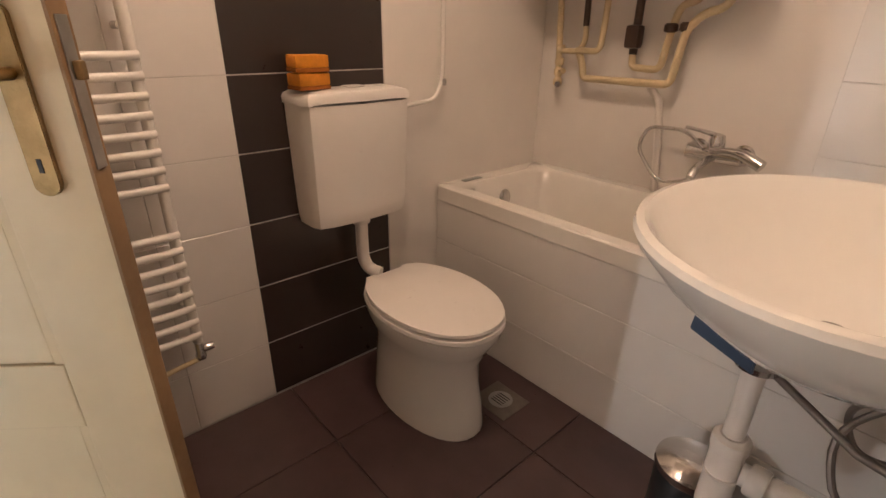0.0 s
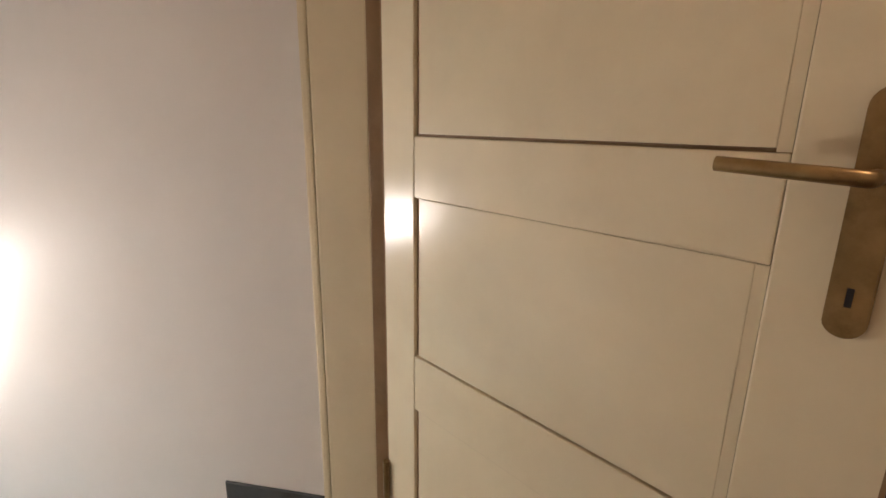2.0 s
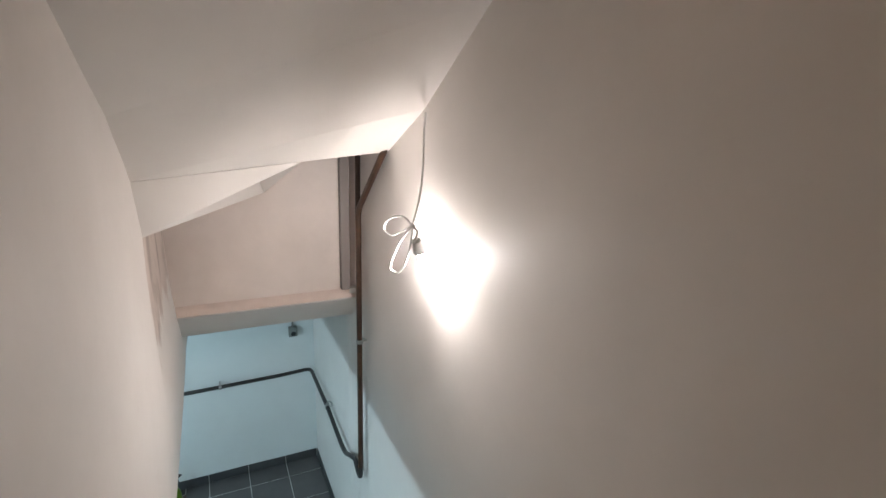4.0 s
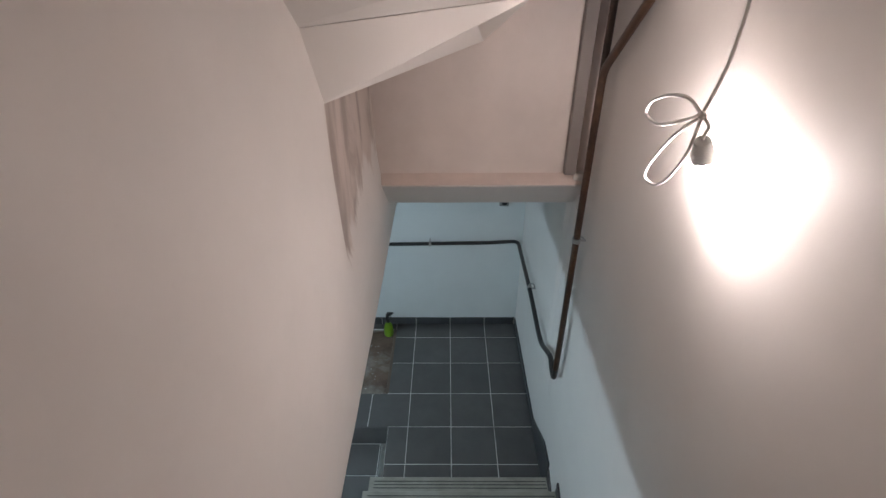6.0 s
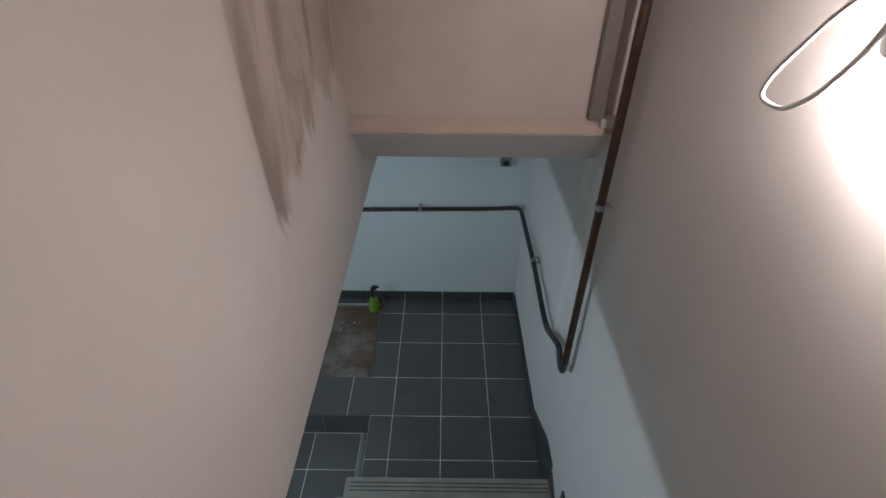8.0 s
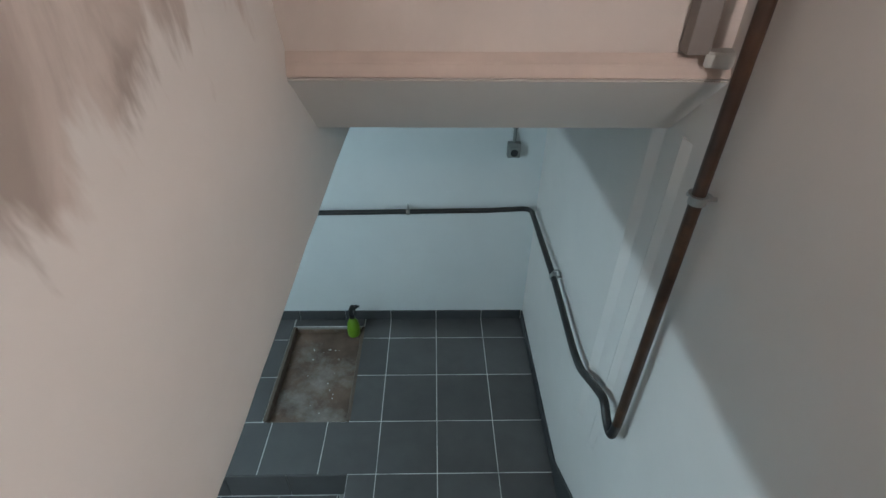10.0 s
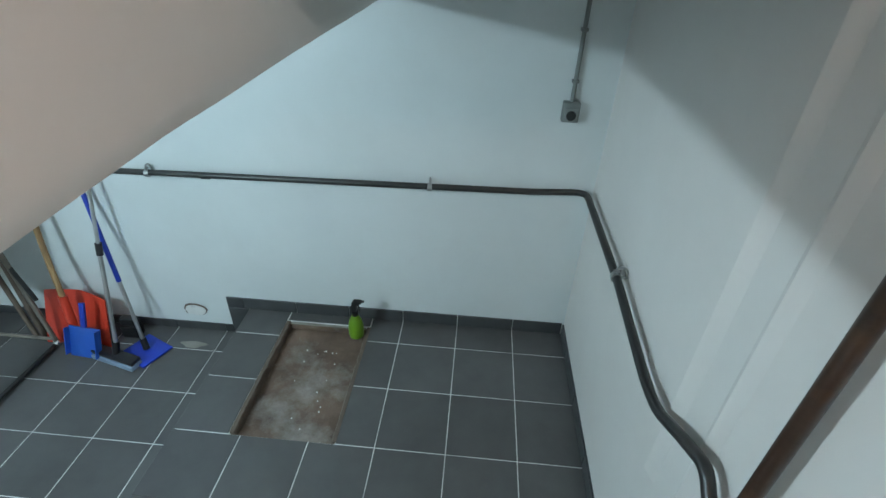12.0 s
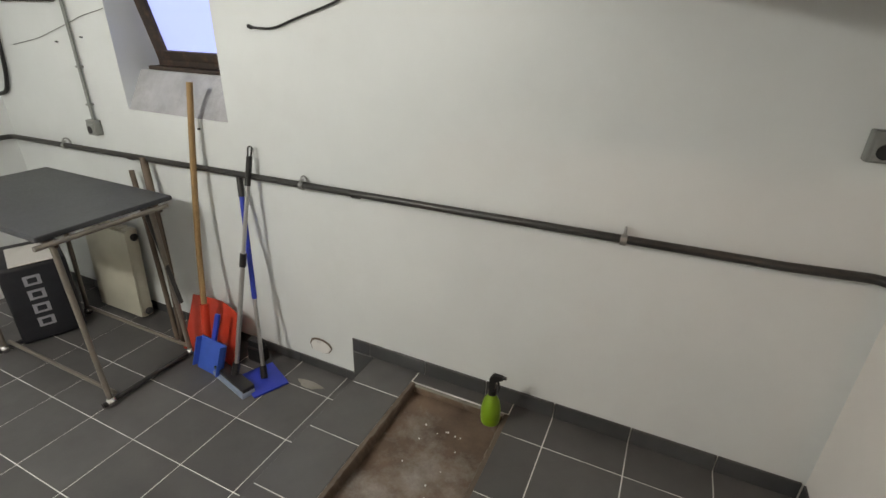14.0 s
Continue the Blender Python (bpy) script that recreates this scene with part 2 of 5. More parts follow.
def box(x0, x1, y0, y1, z0, z1, bevel=0.0, bm=None, segments=2):
    own = bmesh.new()
    bmesh.ops.create_cube(own, size=1, matrix=Matrix.Translation(((x0 + x1) / 2, (y0 + y1) / 2, (z0 + z1) / 2)) @ Matrix.Diagonal((abs(x1 - x0), abs(y1 - y0), abs(z1 - z0), 1)))
    if bevel:
        bmesh.ops.bevel(own, geom=own.edges[:], offset=bevel, segments=segments, profile=0.6, affect="EDGES")
    return join(bm, own)


def join(bm, own):
    if bm is None:
        return own
    me = bpy.data.meshes.new("tmp")
    own.to_mesh(me)
    own.free()
    bm.from_mesh(me)
    bpy.data.meshes.remove(me)
    return bm


def rounded(points, r, steps=5):
    """A polyline with its corners rounded."""
    out = [Vector(points[0])]
    for a, b, c in zip(points, points[1:], points[2:]):
        a, b, c = Vector(a), Vector(b), Vector(c)
        k = min(r, (a - b).length * 0.45, (c - b).length * 0.45)
        p, q = b + (a - b).normalized() * k, b + (c - b).normalized() * k
        for i in range(steps + 1):
            t = i / steps
            out.append(p * (1 - t) ** 2 + b * 2 * t * (1 - t) + q * t * t)
    out.append(Vector(points[-1]))
    return out


def tube(points, r, sides=12, bend=0.0, bm=None, cap=True, taper=None):
    """A round bar along a polyline."""
    pts = rounded(points, bend) if bend else [Vector(p) for p in points]
    own = bmesh.new()
    rings, side = [], None
    for i, p in enumerate(pts):
        d = (pts[min(i + 1, len(pts) - 1)] - pts[max(i - 1, 0)]).normalized()
        if side is None:
            side = d.cross(Vector((0, 0, 1)))
            if side.length < 0.1:
                side = d.cross(Vector((1, 0, 0)))
        side = (side - d * side.dot(d)).normalized()
        up = d.cross(side)
        rad = r if taper is None else r + (taper - r) * i / (len(pts) - 1)
        rings.append([own.verts.new(p + (side * math.cos(a) + up * math.sin(a)) * rad) for a in (2 * math.pi * k / sides for k in range(sides))])
    for a, b in zip(rings, rings[1:]):
        for k in range(sides):
            own.faces.new((a[k], a[(k + 1) % sides], b[(k + 1) % sides], b[k]))
    if cap:
        own.faces.new(rings[0])
        own.faces.new(rings[-1][::-1])
    return join(bm, own)


def lathe(profile, sides=32, m=None, bm=None, sx=1.0, sy=1.0):
    """A turned body from (radius, height) pairs."""
    own = bmesh.new()
    rings = []
    for r, z in profile:
        rings.append([own.verts.new((max(r, 1e-4) * sx * math.cos(a), max(r, 1e-4) * sy * math.sin(a), z)) for a in (2 * math.pi * k / sides for k in range(sides))])
    for a, b in zip(rings, rings[1:]):
        for k in range(sides):
            own.faces.new((a[k], a[(k + 1) % sides], b[(k + 1) % sides], b[k]))
    own.faces.new(rings[0][::-1])
    own.faces.new(rings[-1])
    if m is not None:
        own.transform(m)
    return join(bm, own)


def prism(outline, axis, a, b, bm=None, bevel=0.0):
    """A slab: an outline in the two other axes, pushed from a to b along axis."""
    own = bmesh.new()

    def at(p, v):
        c = list(p)
        c.insert("xyz".index(axis), v)
        return c
    lo = [own.verts.new(at(p, a)) for p in outline]
    hi = [own.verts.new(at(p, b)) for p in outline]
    n = len(outline)
    own.faces.new(lo)
    own.faces.new(hi[::-1])
    for k in range(n):
        own.faces.new((lo[k], lo[(k + 1) % n], hi[(k + 1) % n], hi[k]))
    if bevel:
        bmesh.ops.recalc_face_normals(own, faces=own.faces[:])
        bmesh.ops.bevel(own, geom=own.edges[:], offset=bevel, segments=2, affect="EDGES")
    return join(bm, own)


# ---- the plan ----
W_A = 0.03        # bathroom wall with the toilet
W_B = -2.24       # bathroom wall behind the bath
W_C = -1.62       # bathroom wall with the basin
D_IN, D_OUT = 0.215, 0.42   # the two faces of the door wall
LEFT = -0.925     # stairwell's other wall
Z_P, Z_L = -1.912, -2.115  # raised and low cellar floor
Y_F = 4.342       # far cellar wall
X_END = -4.64    # cellar's end wall
EDGE_X, EDGE_Y = -1.87, 3.18  # edges of the raised floor
EDGE = -0.165      # lower edge of the stairwell's hanging wall
CEIL = 0.36       # cellar ceiling


def wedge(y0, y1, d):
    """A shallow ridge of plaster down the stairwell wall."""
    bm = bmesh.new()
    lo, hi = [[bm.verts.new((x, y, z)) for x, y in ((-0.0003, y0), (-d, y1), (-0.0003, y1 + 0.02))] for z in (-1.25, 0.041)]
    for k in range(2):
        bm.faces.new((lo[k], lo[k + 1], hi[k + 1], hi[k]))
    bm.faces.new(lo)
    bm.faces.new(hi[::-1])
    return bm


def smooth_step(v, a, b):
    t = min(max((v - a) / (b - a), 0.0), 1.0)
    return t * t * (3 - 2 * t)


def stair_wall():
    """The stairwell's hanging wall: hand-laid plaster with a blunt upright edge under the winder, and a rounded foot."""
    bm = bmesh.new()
    ys = [D_OUT + (Y_F - 0.001 - D_OUT) * k / 90 for k in range(91)]
    zs = [EDGE + 0.0, EDGE + 0.004, EDGE + 0.014] + [EDGE + 0.03 + (2.6 - EDGE - 0.03) * (k / 60) for k in range(61)]
    front = []
    for y in ys:
        row = []
        for z in zs:
            fall = 0.024 * smooth_step(y, 2.045, 2.10) * smooth_step(z, 0.18, 0.34) * (1 - 0.5 * smooth_step(y, 2.3, 2.86))
            lip = 0.012 * (1 - smooth_step(z, EDGE, EDGE + 0.018))
            wave = 0.004 * noise.noise(Vector((y * 1.7, z * 1.7, 4.0))) + 0.0012 * noise.noise(Vector((y * 9, z * 9, 1.0)))
            row.append(bm.verts.new((LEFT - 0.002 - 0.012 * smooth_step(z, 0.1, 0.7) - fall - lip * 0.7 + wave, y, z - 0.020 * (1 - smooth_step(y, 2.15, 2.8)) * (1 - smooth_step(z, EDGE + 0.02, EDGE + 0.3)) + (0.003 * noise.noise(Vector((y * 6, 0, 2))) if z < EDGE + 0.02 else 0))))
        front.append(row)
    back = [[bm.verts.new((LEFT - 0.15, y, z)) for z in (zs[0] - 0.020 * (1 - smooth_step(y, 2.15, 2.8)), zs[-1])] for y in ys]
    for k in range(len(ys) - 1):
        for j in range(len(zs) - 1):
            bm.faces.new((front[k][j], front[k][j + 1], front[k + 1][j + 1], front[k + 1][j]))
        bm.faces.new((back[k][0], back[k + 1][0], back[k + 1][1], back[k][1]))
        bm.faces.new((front[k][0], front[k + 1][0], back[k + 1][0], back[k][0]))
        bm.faces.new((front[k][-1], back[k][1], back[k + 1][1], front[k + 1][-1]))
    return bm


def build_structure():
    # stairwell right wall, with the door reveal at its near end
    structure("wall_stair_right", box(0, 0.25, D_OUT, Y_F, -2.6, 2.6), PLASTER)
    structure("wall_bath_toilet", box(W_A + 0.0062, 0.25, W_B, D_IN, -0.3, 2.6), GROUT_WHITE)
    structure("wall_bath_end", box(W_C - 0.2, 0.25, W_B - 0.2, W_B, -0.3, 2.6), BATH_PAINT)
    structure("wall_bath_basin", box(W_C - 0.2, W_C, W_B, D_IN, -0.3, 2.6), PLASTER)
    bm = box(-1.83, -0.975, D_IN, D_OUT, -0.3, 2.6)
    box(-0.975, 0.0, D_IN, D_OUT, 2.04, 2.6, bm=bm)
    box(0.0, 0.25, D_IN, D_OUT, -0.3, 2.6, bm=bm)
    structure("wall_door", bm, PLASTER)
    structure("ceiling_bath", box(W_C - 0.2, 0.25, W_B - 0.2, D_IN, 2.6, 2.7), PLASTER)
    structure("floor_bath", box(W_C, 0.03, W_B, D_IN, -0.3, -0.012), GROUT_DARK)
    structure("floor_landing", box(-0.975, 0.0, D_IN, 0.64, -0.3, 0.0), CONCRETE)
    # the stairwell's other wall hangs over the cellar
    structure("wall_stair_left", stair_wall(), STAIR_WALL, smooth=True)
    structure("wall_stair_left_foot", box(LEFT - 0.15, LEFT, D_OUT, 0.9, -2.6, EDGE), PLASTER)
    structure("ceiling_cellar", box(X_END, LEFT - 0.15, 0.2, Y_F, CEIL, CEIL + 0.2), CELLAR_WALL)
    structure("ceiling_cellar_niche", box(LEFT, 0.0, 3.3, Y_F, CEIL, 0.5), CELLAR_WALL)
    structure("wall_cellar_near", box(X_END, LEFT - 0.15, 0.0, 0.2, -2.6, CEIL + 0.2), CELLAR_WALL)
    structure("wall_cellar_end", box(X_END - 0.2, X_END, 0.0, Y_F + 0.5, -2.6, CEIL + 0.2), CELLAR_WALL)
    # far wall with the window recess
    x0, x1, z0 = -3.39, -2.657, -0.79
    bm = box(X_END, x0, Y_F, Y_F + 0.45, -2.6, 0.5)
    box(x1, 0.25, Y_F, Y_F + 0.45, -2.6, 0.5, bm=bm)
    box(x0, x1, Y_F, Y_F + 0.45, -2.6, z0, bm=bm)
    structure("wall_far", bm, CELLAR_WALL)
    # back wall over the opening and its slanting beam
    structure("wall_over_opening", box(LEFT - 0.06, 0.0, 2.86, 3.3, 0.2145, 2.0), PINK_WALL)
    structure("lintel", prism([(3.012, 0.030), (2.812, 0.214), (3.299, 0.214), (3.299, 0.030)], "x", LEFT - 0.06, 0.0, bevel=0.007), PLASTER)
    structure("lintel_ledge", prism([(2.818, 0.2145), (2.835, 0.240), (2.859, 0.260), (2.859, 0.2145)], "x", LEFT - 0.055, -0.002, bevel=0.003), PINK_PLASTER)
    structure("filler_chip", prism([(-0.075, 2.815), (-0.02, 2.80), (-0.002, 2.845), (-0.012, 2.856), (-0.05, 2.852)], "z", 0.238, 0.270, bevel=0.004), GROUT_WHITE)
    # plaster ridges added below the beam's end, tilted to catch pale streaks of light
    for y0, y1, d in ((3.035, 3.085, 0.014), (2.885, 2.925, 0.009)):
        structure("plaster_edge", wedge(y0, y1, d), PLASTER)
    # sloping ceiling under the upper flight
    bm = bmesh.new()
    rows = [((LEFT - 0.035, 1.90, 0.985), (0.0, 2.385, 1.048)), ((LEFT - 0.035, 1.66, 1.160), (0.0, 1.985, 1.227)), ((LEFT - 0.035, 1.27, 1.335), (0.0, 1.54, 1.505)), ((LEFT - 0.035, -0.30, 2.35), (0.0, -0.30, 2.60))]
    lo = [[bm.verts.new(a), bm.verts.new(b)] for a, b in rows]
    hi = [[bm.verts.new((a[0], a[1] + 0.04, a[2] + 0.12)), bm.verts.new((b[0], b[1] + 0.04, b[2] + 0.12))] for a, b in rows]
    for k in range(3):
        bm.faces.new((lo[k][0], lo[k + 1][0], lo[k + 1][1], lo[k][1]))
        bm.faces.new((hi[k][0], hi[k][1], hi[k + 1][1], hi[k + 1][0]))
        bm.faces.new((lo[k][0], hi[k][0], hi[k + 1][0], lo[k + 1][0]))
        bm.faces.new((lo[k][1], lo[k + 1][1], hi[k + 1][1], hi[k][1]))
    bm.faces.new((lo[0][0], lo[0][1], hi[0][1], hi[0][0]))
    bm.faces.new((lo[3][0], hi[3][0], hi[3][1], lo[3][1]))
    structure("ceiling_slope", bm, PLASTER)
    structure("ceiling_stair", box(LEFT, 0.0, 2.0, 2.859, 1.7, 1.8), PLASTER)
    bm = bmesh.new()
    v = [bm.verts.new(p) for p in ((-0.958, 1.90, 0.984), (-0.958, 2.03, 0.790), (-0.49, 2.859, 0.812), (-0.395, 2.859, 0.92), (-0.42, 2.165, 1.02), (-0.958, 2.859, 1.0))]
    bm.faces.new((v[0], v[1], v[2], v[3], v[4]))
    bm.faces.new((v[1], v[5], v[2]))
    bm.faces.new((v[0], v[4], v[3], v[2], v[5]))
    bm.faces.new((v[0], v[5], v[1]))
    structure("ceiling_winder", bm, PLASTER)
    # floors of the cellar
    structure("floor_low", box(X_END, -1.14, 0.2, Y_F, -2.4, Z_L - 0.0022), GROUT)
    structure("floor_raised", raised_floor(), GROUT)


def raised_floor():
    top = Z_P - 0.0022
    x0, x1, y0, y1 = -1.605, -1.113, 3.495, 4.265   # the open hatch
    bm = box(EDGE_X + 0.008, x0, EDGE_Y + 0.008, Y_F, -2.35, top)
    box(x1, 0.0, EDGE_Y + 0.008, Y_F, -2.35, top, bm=bm)
    box(x0, x1, EDGE_Y + 0.008, y0, -2.35, top, bm=bm)
    box(x0, x1, y1, Y_F, -2.35, top, bm=bm)
    box(-1.08, 0.0, 2.5, EDGE_Y + 0.008, -2.35, top, bm=bm)
    return bm


def hatch():
    h = thing("floor_hatch", -1.359, 3.882, Z_P - 0.05, "bare brown concrete floor pit with worn edging among grey tiles", "floor hatch")
    bm = bmesh.new()
    nx, ny = 18, 26
    grid = [[bm.verts.new((-0.252 + 0.504 * i / nx, -0.381 + 0.762 * j / ny, 0.012 * noise.noise(Vector((i * 0.35, j * 0.35, 3))) + 0.004 * noise.noise(Vector((i * 1.3, j * 1.3, 1))))) for j in range(ny + 1)] for i in range(nx + 1)]
    for i in range(nx):
        for j in range(ny):
            bm.faces.new((grid[i][j], grid[i + 1][j], grid[i + 1][j + 1], grid[i][j + 1]))
    part("pit_floor", bm, HATCH, h, "stained bare concrete", smooth=True)
    for x in (-0.236, 0.238):
        bm = bmesh.new()
        rings = []
        for k in range(61):
            y = -0.378 + 0.756 * k / 60
            n1, n2 = noise.noise(Vector((x * 9, y * 22, 1))), noise.noise(Vector((x * 9, y * 60, 5)))
            inner, rough = 0.006 * n1 + 0.004 * n2, 0.004 * noise.noise(Vector((x * 5, y * 35, 9)))
            sg = 1 if x < 0 else -1
            ring = [(x - sg * 0.012, 0.0), (x - sg * 0.012, 0.053), (x + sg * (0.006 + inner), 0.052 + rough), (x + sg * (0.012 + inner), 0.040 + rough), (x + sg * (0.013 - inner), 0.0)]
            rings.append([bm.verts.new((px, y, pz)) for px, pz in ring])
        for p, q in zip(rings, rings[1:]):
            for j in range(5):
                bm.faces.new((p[j], p[(j + 1) % 5], q[(j + 1) % 5], q[j]))
        bm.faces.new(rings[0])
        bm.faces.new(rings[-1][::-1])
        part("edging_strip", bm, OLD_WOOD, h, "rotten brown wooden edging")
    part("back_edging", box(-0.222, 0.222, 0.368, 0.380, 0.0, 0.038, 0.004), HATCH, h, "rough brown edging")
    part("mortar_line", box(-0.222, 0.222, 0.366, 0.381, 0.0385, 0.047, 0.003), CONCRETE, h, "pale mortar edging")
    for k in range(16):
        x, y = random.uniform(-0.15, 0.15), random.uniform(-0.3, 0.25)
        bm = bmesh.new()
        bmesh.ops.create_icosphere(bm, subdivisions=1, radius=random.uniform(0.0025, 0.005), matrix=pose(x, y, 0.010))
        part("crumb", bm, GROUT, h, "pale mortar crumb")


def stairs():
    s = thing("staircase", -0.55, 1.6, Z_P, "straight worn concrete cellar stair with grooved nosings", "staircase")
    s.matrix_world = Matrix.Identity(4)
    n, rise, run, y1 = 11, -Z_P / 11, 0.2, 2.665
    for k in range(1, n):
        y, z = y1 - run * (k - 1), Z_P + rise * k
        x0 = -1.12 if k < 9 else LEFT + 0.02
        base = -2.3 if k < 9 else -1.0
        bm = box(x0, 0, y - run - 0.03, y - 0.015, max(z - 0.5, base), z - 0.035)
        box(x0 - (0.012 if k < 9 else 0), -0.002, y - run - 0.03, y, z - 0.035, z, 0.006, bm=bm)
        st = part("step", bm, CONCRETE, s)
        gb = None
        for g in range(3):
            gy = y - 0.03 - 0.022 * g
            gb = box(x0 + 0.02, -0.02, gy - 0.004, gy, z + 0.0005, z + 0.003, bm=gb)
        part("nosing_groove", gb, DARK_PIPE, st, "dark anti-slip strips")
    part("foot_skirting", prism([(3.185, Z_P + 0.001), (3.185, Z_P + 0.083), (2.83, Z_P + 0.30), (2.67, Z_P + 0.30), (2.67, Z_P + 0.001)], "x", -0.011, -0.0005), SKIRT_TILE, s, "dark grey skirting cut to rise towards the stair")
    # skirting triangles on the wall beside the steps
    for k in range(1, n):
        y, z = y1 - run * (k - 1), Z_P + rise * k
        bm = prism([(y - 0.005, z - rise), (y - 0.005, z + 0.09), (y - run, z + 0.0)], "x", -0.012, -0.0005)
        part("step_skirting", bm, SKIRT_TILE, s, "dark grey triangular skirting tile")


def reveal():
    d = thing("door_frame", 0, 0, 0, "cream gloss painted wooden door frame with thick old paint", "door frame")
    part("jamb", box(-0.022, 0.0, D_IN + 0.069, D_OUT - 0.002, 0, 2.02, 0.004), DOOR_PAINT, d)
    part("jamb_stop", box(-0.034, -0.001, D_IN + 0.032, D_IN + 0.067, 0, 2.0, 0.004), WORN_SHADE_BROWN, d, "brown rebated stop")
    part("jamb_stop", box(-0.052, -0.001, D_IN + 0.004, D_IN + 0.0315, 0, 2.0, 0.004), WORN_SHADE_BROWN, d, "brown rebated stop")
    part("jamb", box(-0.975, -0.953, D_IN + 0.002, D_OUT - 0.002, 0, 2.02, 0.004), DOOR_PAINT, d)
    part("head", box(-0.952, -0.023, D_IN + 0.002, D_OUT - 0.002, 2.0, 2.038, 0.004), DOOR_PAINT, d)
    part("casing", box(-0.020, -0.001, D_OUT + 0.001, D_OUT + 0.022, 0, 2.04, 0.006), DOOR_PAINT, d, "narrow rounded casing")


HINGE = (-0.056, 0.241)
LEAF_DIR = (-0.605, -0.796)


def door_leaf():
    ang = math.degrees(math.atan2(LEAF_DIR[1], LEAF_DIR[0]))
    d = thing("door_1", HINGE[0], HINGE[1], 0.01, "cream gloss painted panelled wooden door standing half open", "door", rz=ang)
    w, h, th = 0.873, 1.99, 0.04
    st = 0.105
    rails = [(0.0, 0.22), (0.556, 0.69), (1.045, 1.168), (1.55, 1.66), (1.88, h)]
    for x in ((0, st), (w - 0.135, w)):
        part("stile", box(x[0], x[1], 0, th, 0, h, 0.003), DOOR_PAINT, d)
    for a, b in rails:
        part("rail", box(st + 0.0005, w - 0.1355, 0.0005, th - 0.0005, a, b, 0.003), DOOR_PAINT, d)
    for (_, a), (b, _) in zip(rails, rails[1:]):
        part("panel", box(st + 0.014, w - 0.15, 0.0022, th - 0.012, a + 0.005, b - 0.0003, 0.0015), DOOR_PAINT, d)
        # brown backing paints the shade that lies along the panel's edges
        part("panel_groove", box(st - 0.002, w - 0.134, 0.010, th - 0.014, a - 0.002, b + 0.002), WORN_SHADE_BROWN, d, "dark groove round the panel with shade put into its colour")
        part("moulding", prism([(w - 0.1498, 0.0024), (w - 0.1498, 0.012), (w - 0.1357, 0.012), (w - 0.1357, 0.0032)], "z", a + 0.001, b - 0.001), DOOR_PAINT, d)
    part("worn_edge", box(w - 0.004, w + 0.0006, -0.0006, th + 0.0006, 0.0, h), WORN_SHADE_BROWN, d, "closing edge worn brown")
    for side, y in ((-1, -0.0), (1, th)):
        plate = part("handle_plate", prism([(w - 0.062 + 0.019 * math.cos(a), 1.11 + (0.105 if math.sin(a) > 0 else -0.105) + 0.019 * math.sin(a)) for a in (2 * math.pi * k / 20 for k in range(20))], "y", y, y + side * 0.008, bevel=0.0015), BRASS, d, "long rounded brass plate")
        x, yy = w - 0.062, y + side * 0.04
        lever = tube([(x, y + side * 0.004, 1.15), (x, yy, 1.15), (x - 0.03, yy + side * 0.006, 1.152), (x - 0.13, yy + side * 0.004, 1.156)], 0.0085, 10, bend=0.012)
        part("lever", lever, BRASS, plate, "worn brass lever", smooth=True)
        part("keyhole", box(x - 0.003, x + 0.003, y + side * 0.0082, y + side * 0.0092, 1.02, 1.04), BLACK_PLASTIC, plate)
    part("lock_plate", box(w + 0.0008, w + 0.003, 0.008, 0.032, 1.02, 1.22, 0.001), ZINC, d, "steel lock face")
    part("latch", box(w + 0.003, w + 0.014, 0.013, 0.027, 1.14, 1.165, 0.003), BRASS, d)
    for z in (0.25, 1.7):
        part("hinge", lathe([(0.008, 0), (0.009, 0.01), (0.009, 0.1), (0.008, 0.11)], 12, pose(0.002, -0.008, z)), BRASS, d, smooth=True)


def towel_radiator():
    r = thing("towel_radiator", W_A, -0.41, 0, "white enamelled ladder towel radiator on the white tiled wall", "radiator")
    x = -0.075
    for y in (0.22, -0.225):
        part("upright", prism([(x + 0.018 * math.cos(a), y + 0.014 * math.sin(a)) for a in (2 * math.pi * k / 12 for k in range(12))], "z", 0.375, 1.50), ENAMEL, r, smooth=True)
    step = 0.0445
    levels = [1.158 - step * k for k in range(8)] + [0.716 - step * k for k in range(8)] + [1.29 + step * k for k in range(4)]
    for z in levels:
        rung = tube([(x - 0.012, -0.235, z), (x - 0.020, -0.20, z), (x - 0.020, 0.19, z), (x - 0.012, 0.23, z)], 0.0105, 10)
        part("rung", rung, ENAMEL, r, smooth=True)
    for y in (0.21, -0.215):
        for z in (0.50, 1.22):
            part("bracket", tube([(x, y, z), (-0.001, y, z)], 0.009, 10), ENAMEL, r, smooth=True)
    v = part("valve", lathe([(0.014, 0), (0.016, 0.012), (0.012, 0.02), (0.012, 0.055), (0.009, 0.06)], 14, pose(x, -0.225, 0.315)), CHROME, r, "chrome valve", smooth=True)
    part("valve_knob", lathe([(0.011, 0), (0.013, 0.008), (0.011, 0.03)], 12, pose(x, -0.235, 0.345, 90, 0, 0)), CHROME, v, smooth=True)
    part("supply_pipe", tube([(x, 0.2, 0.30), (x, -0.1, 0.30), (x, -0.22, 0.315)], 0.008, 10, bend=0.02), OLD_PAINTED_PIPE, r, "cream painted supply pipe", smooth=True)


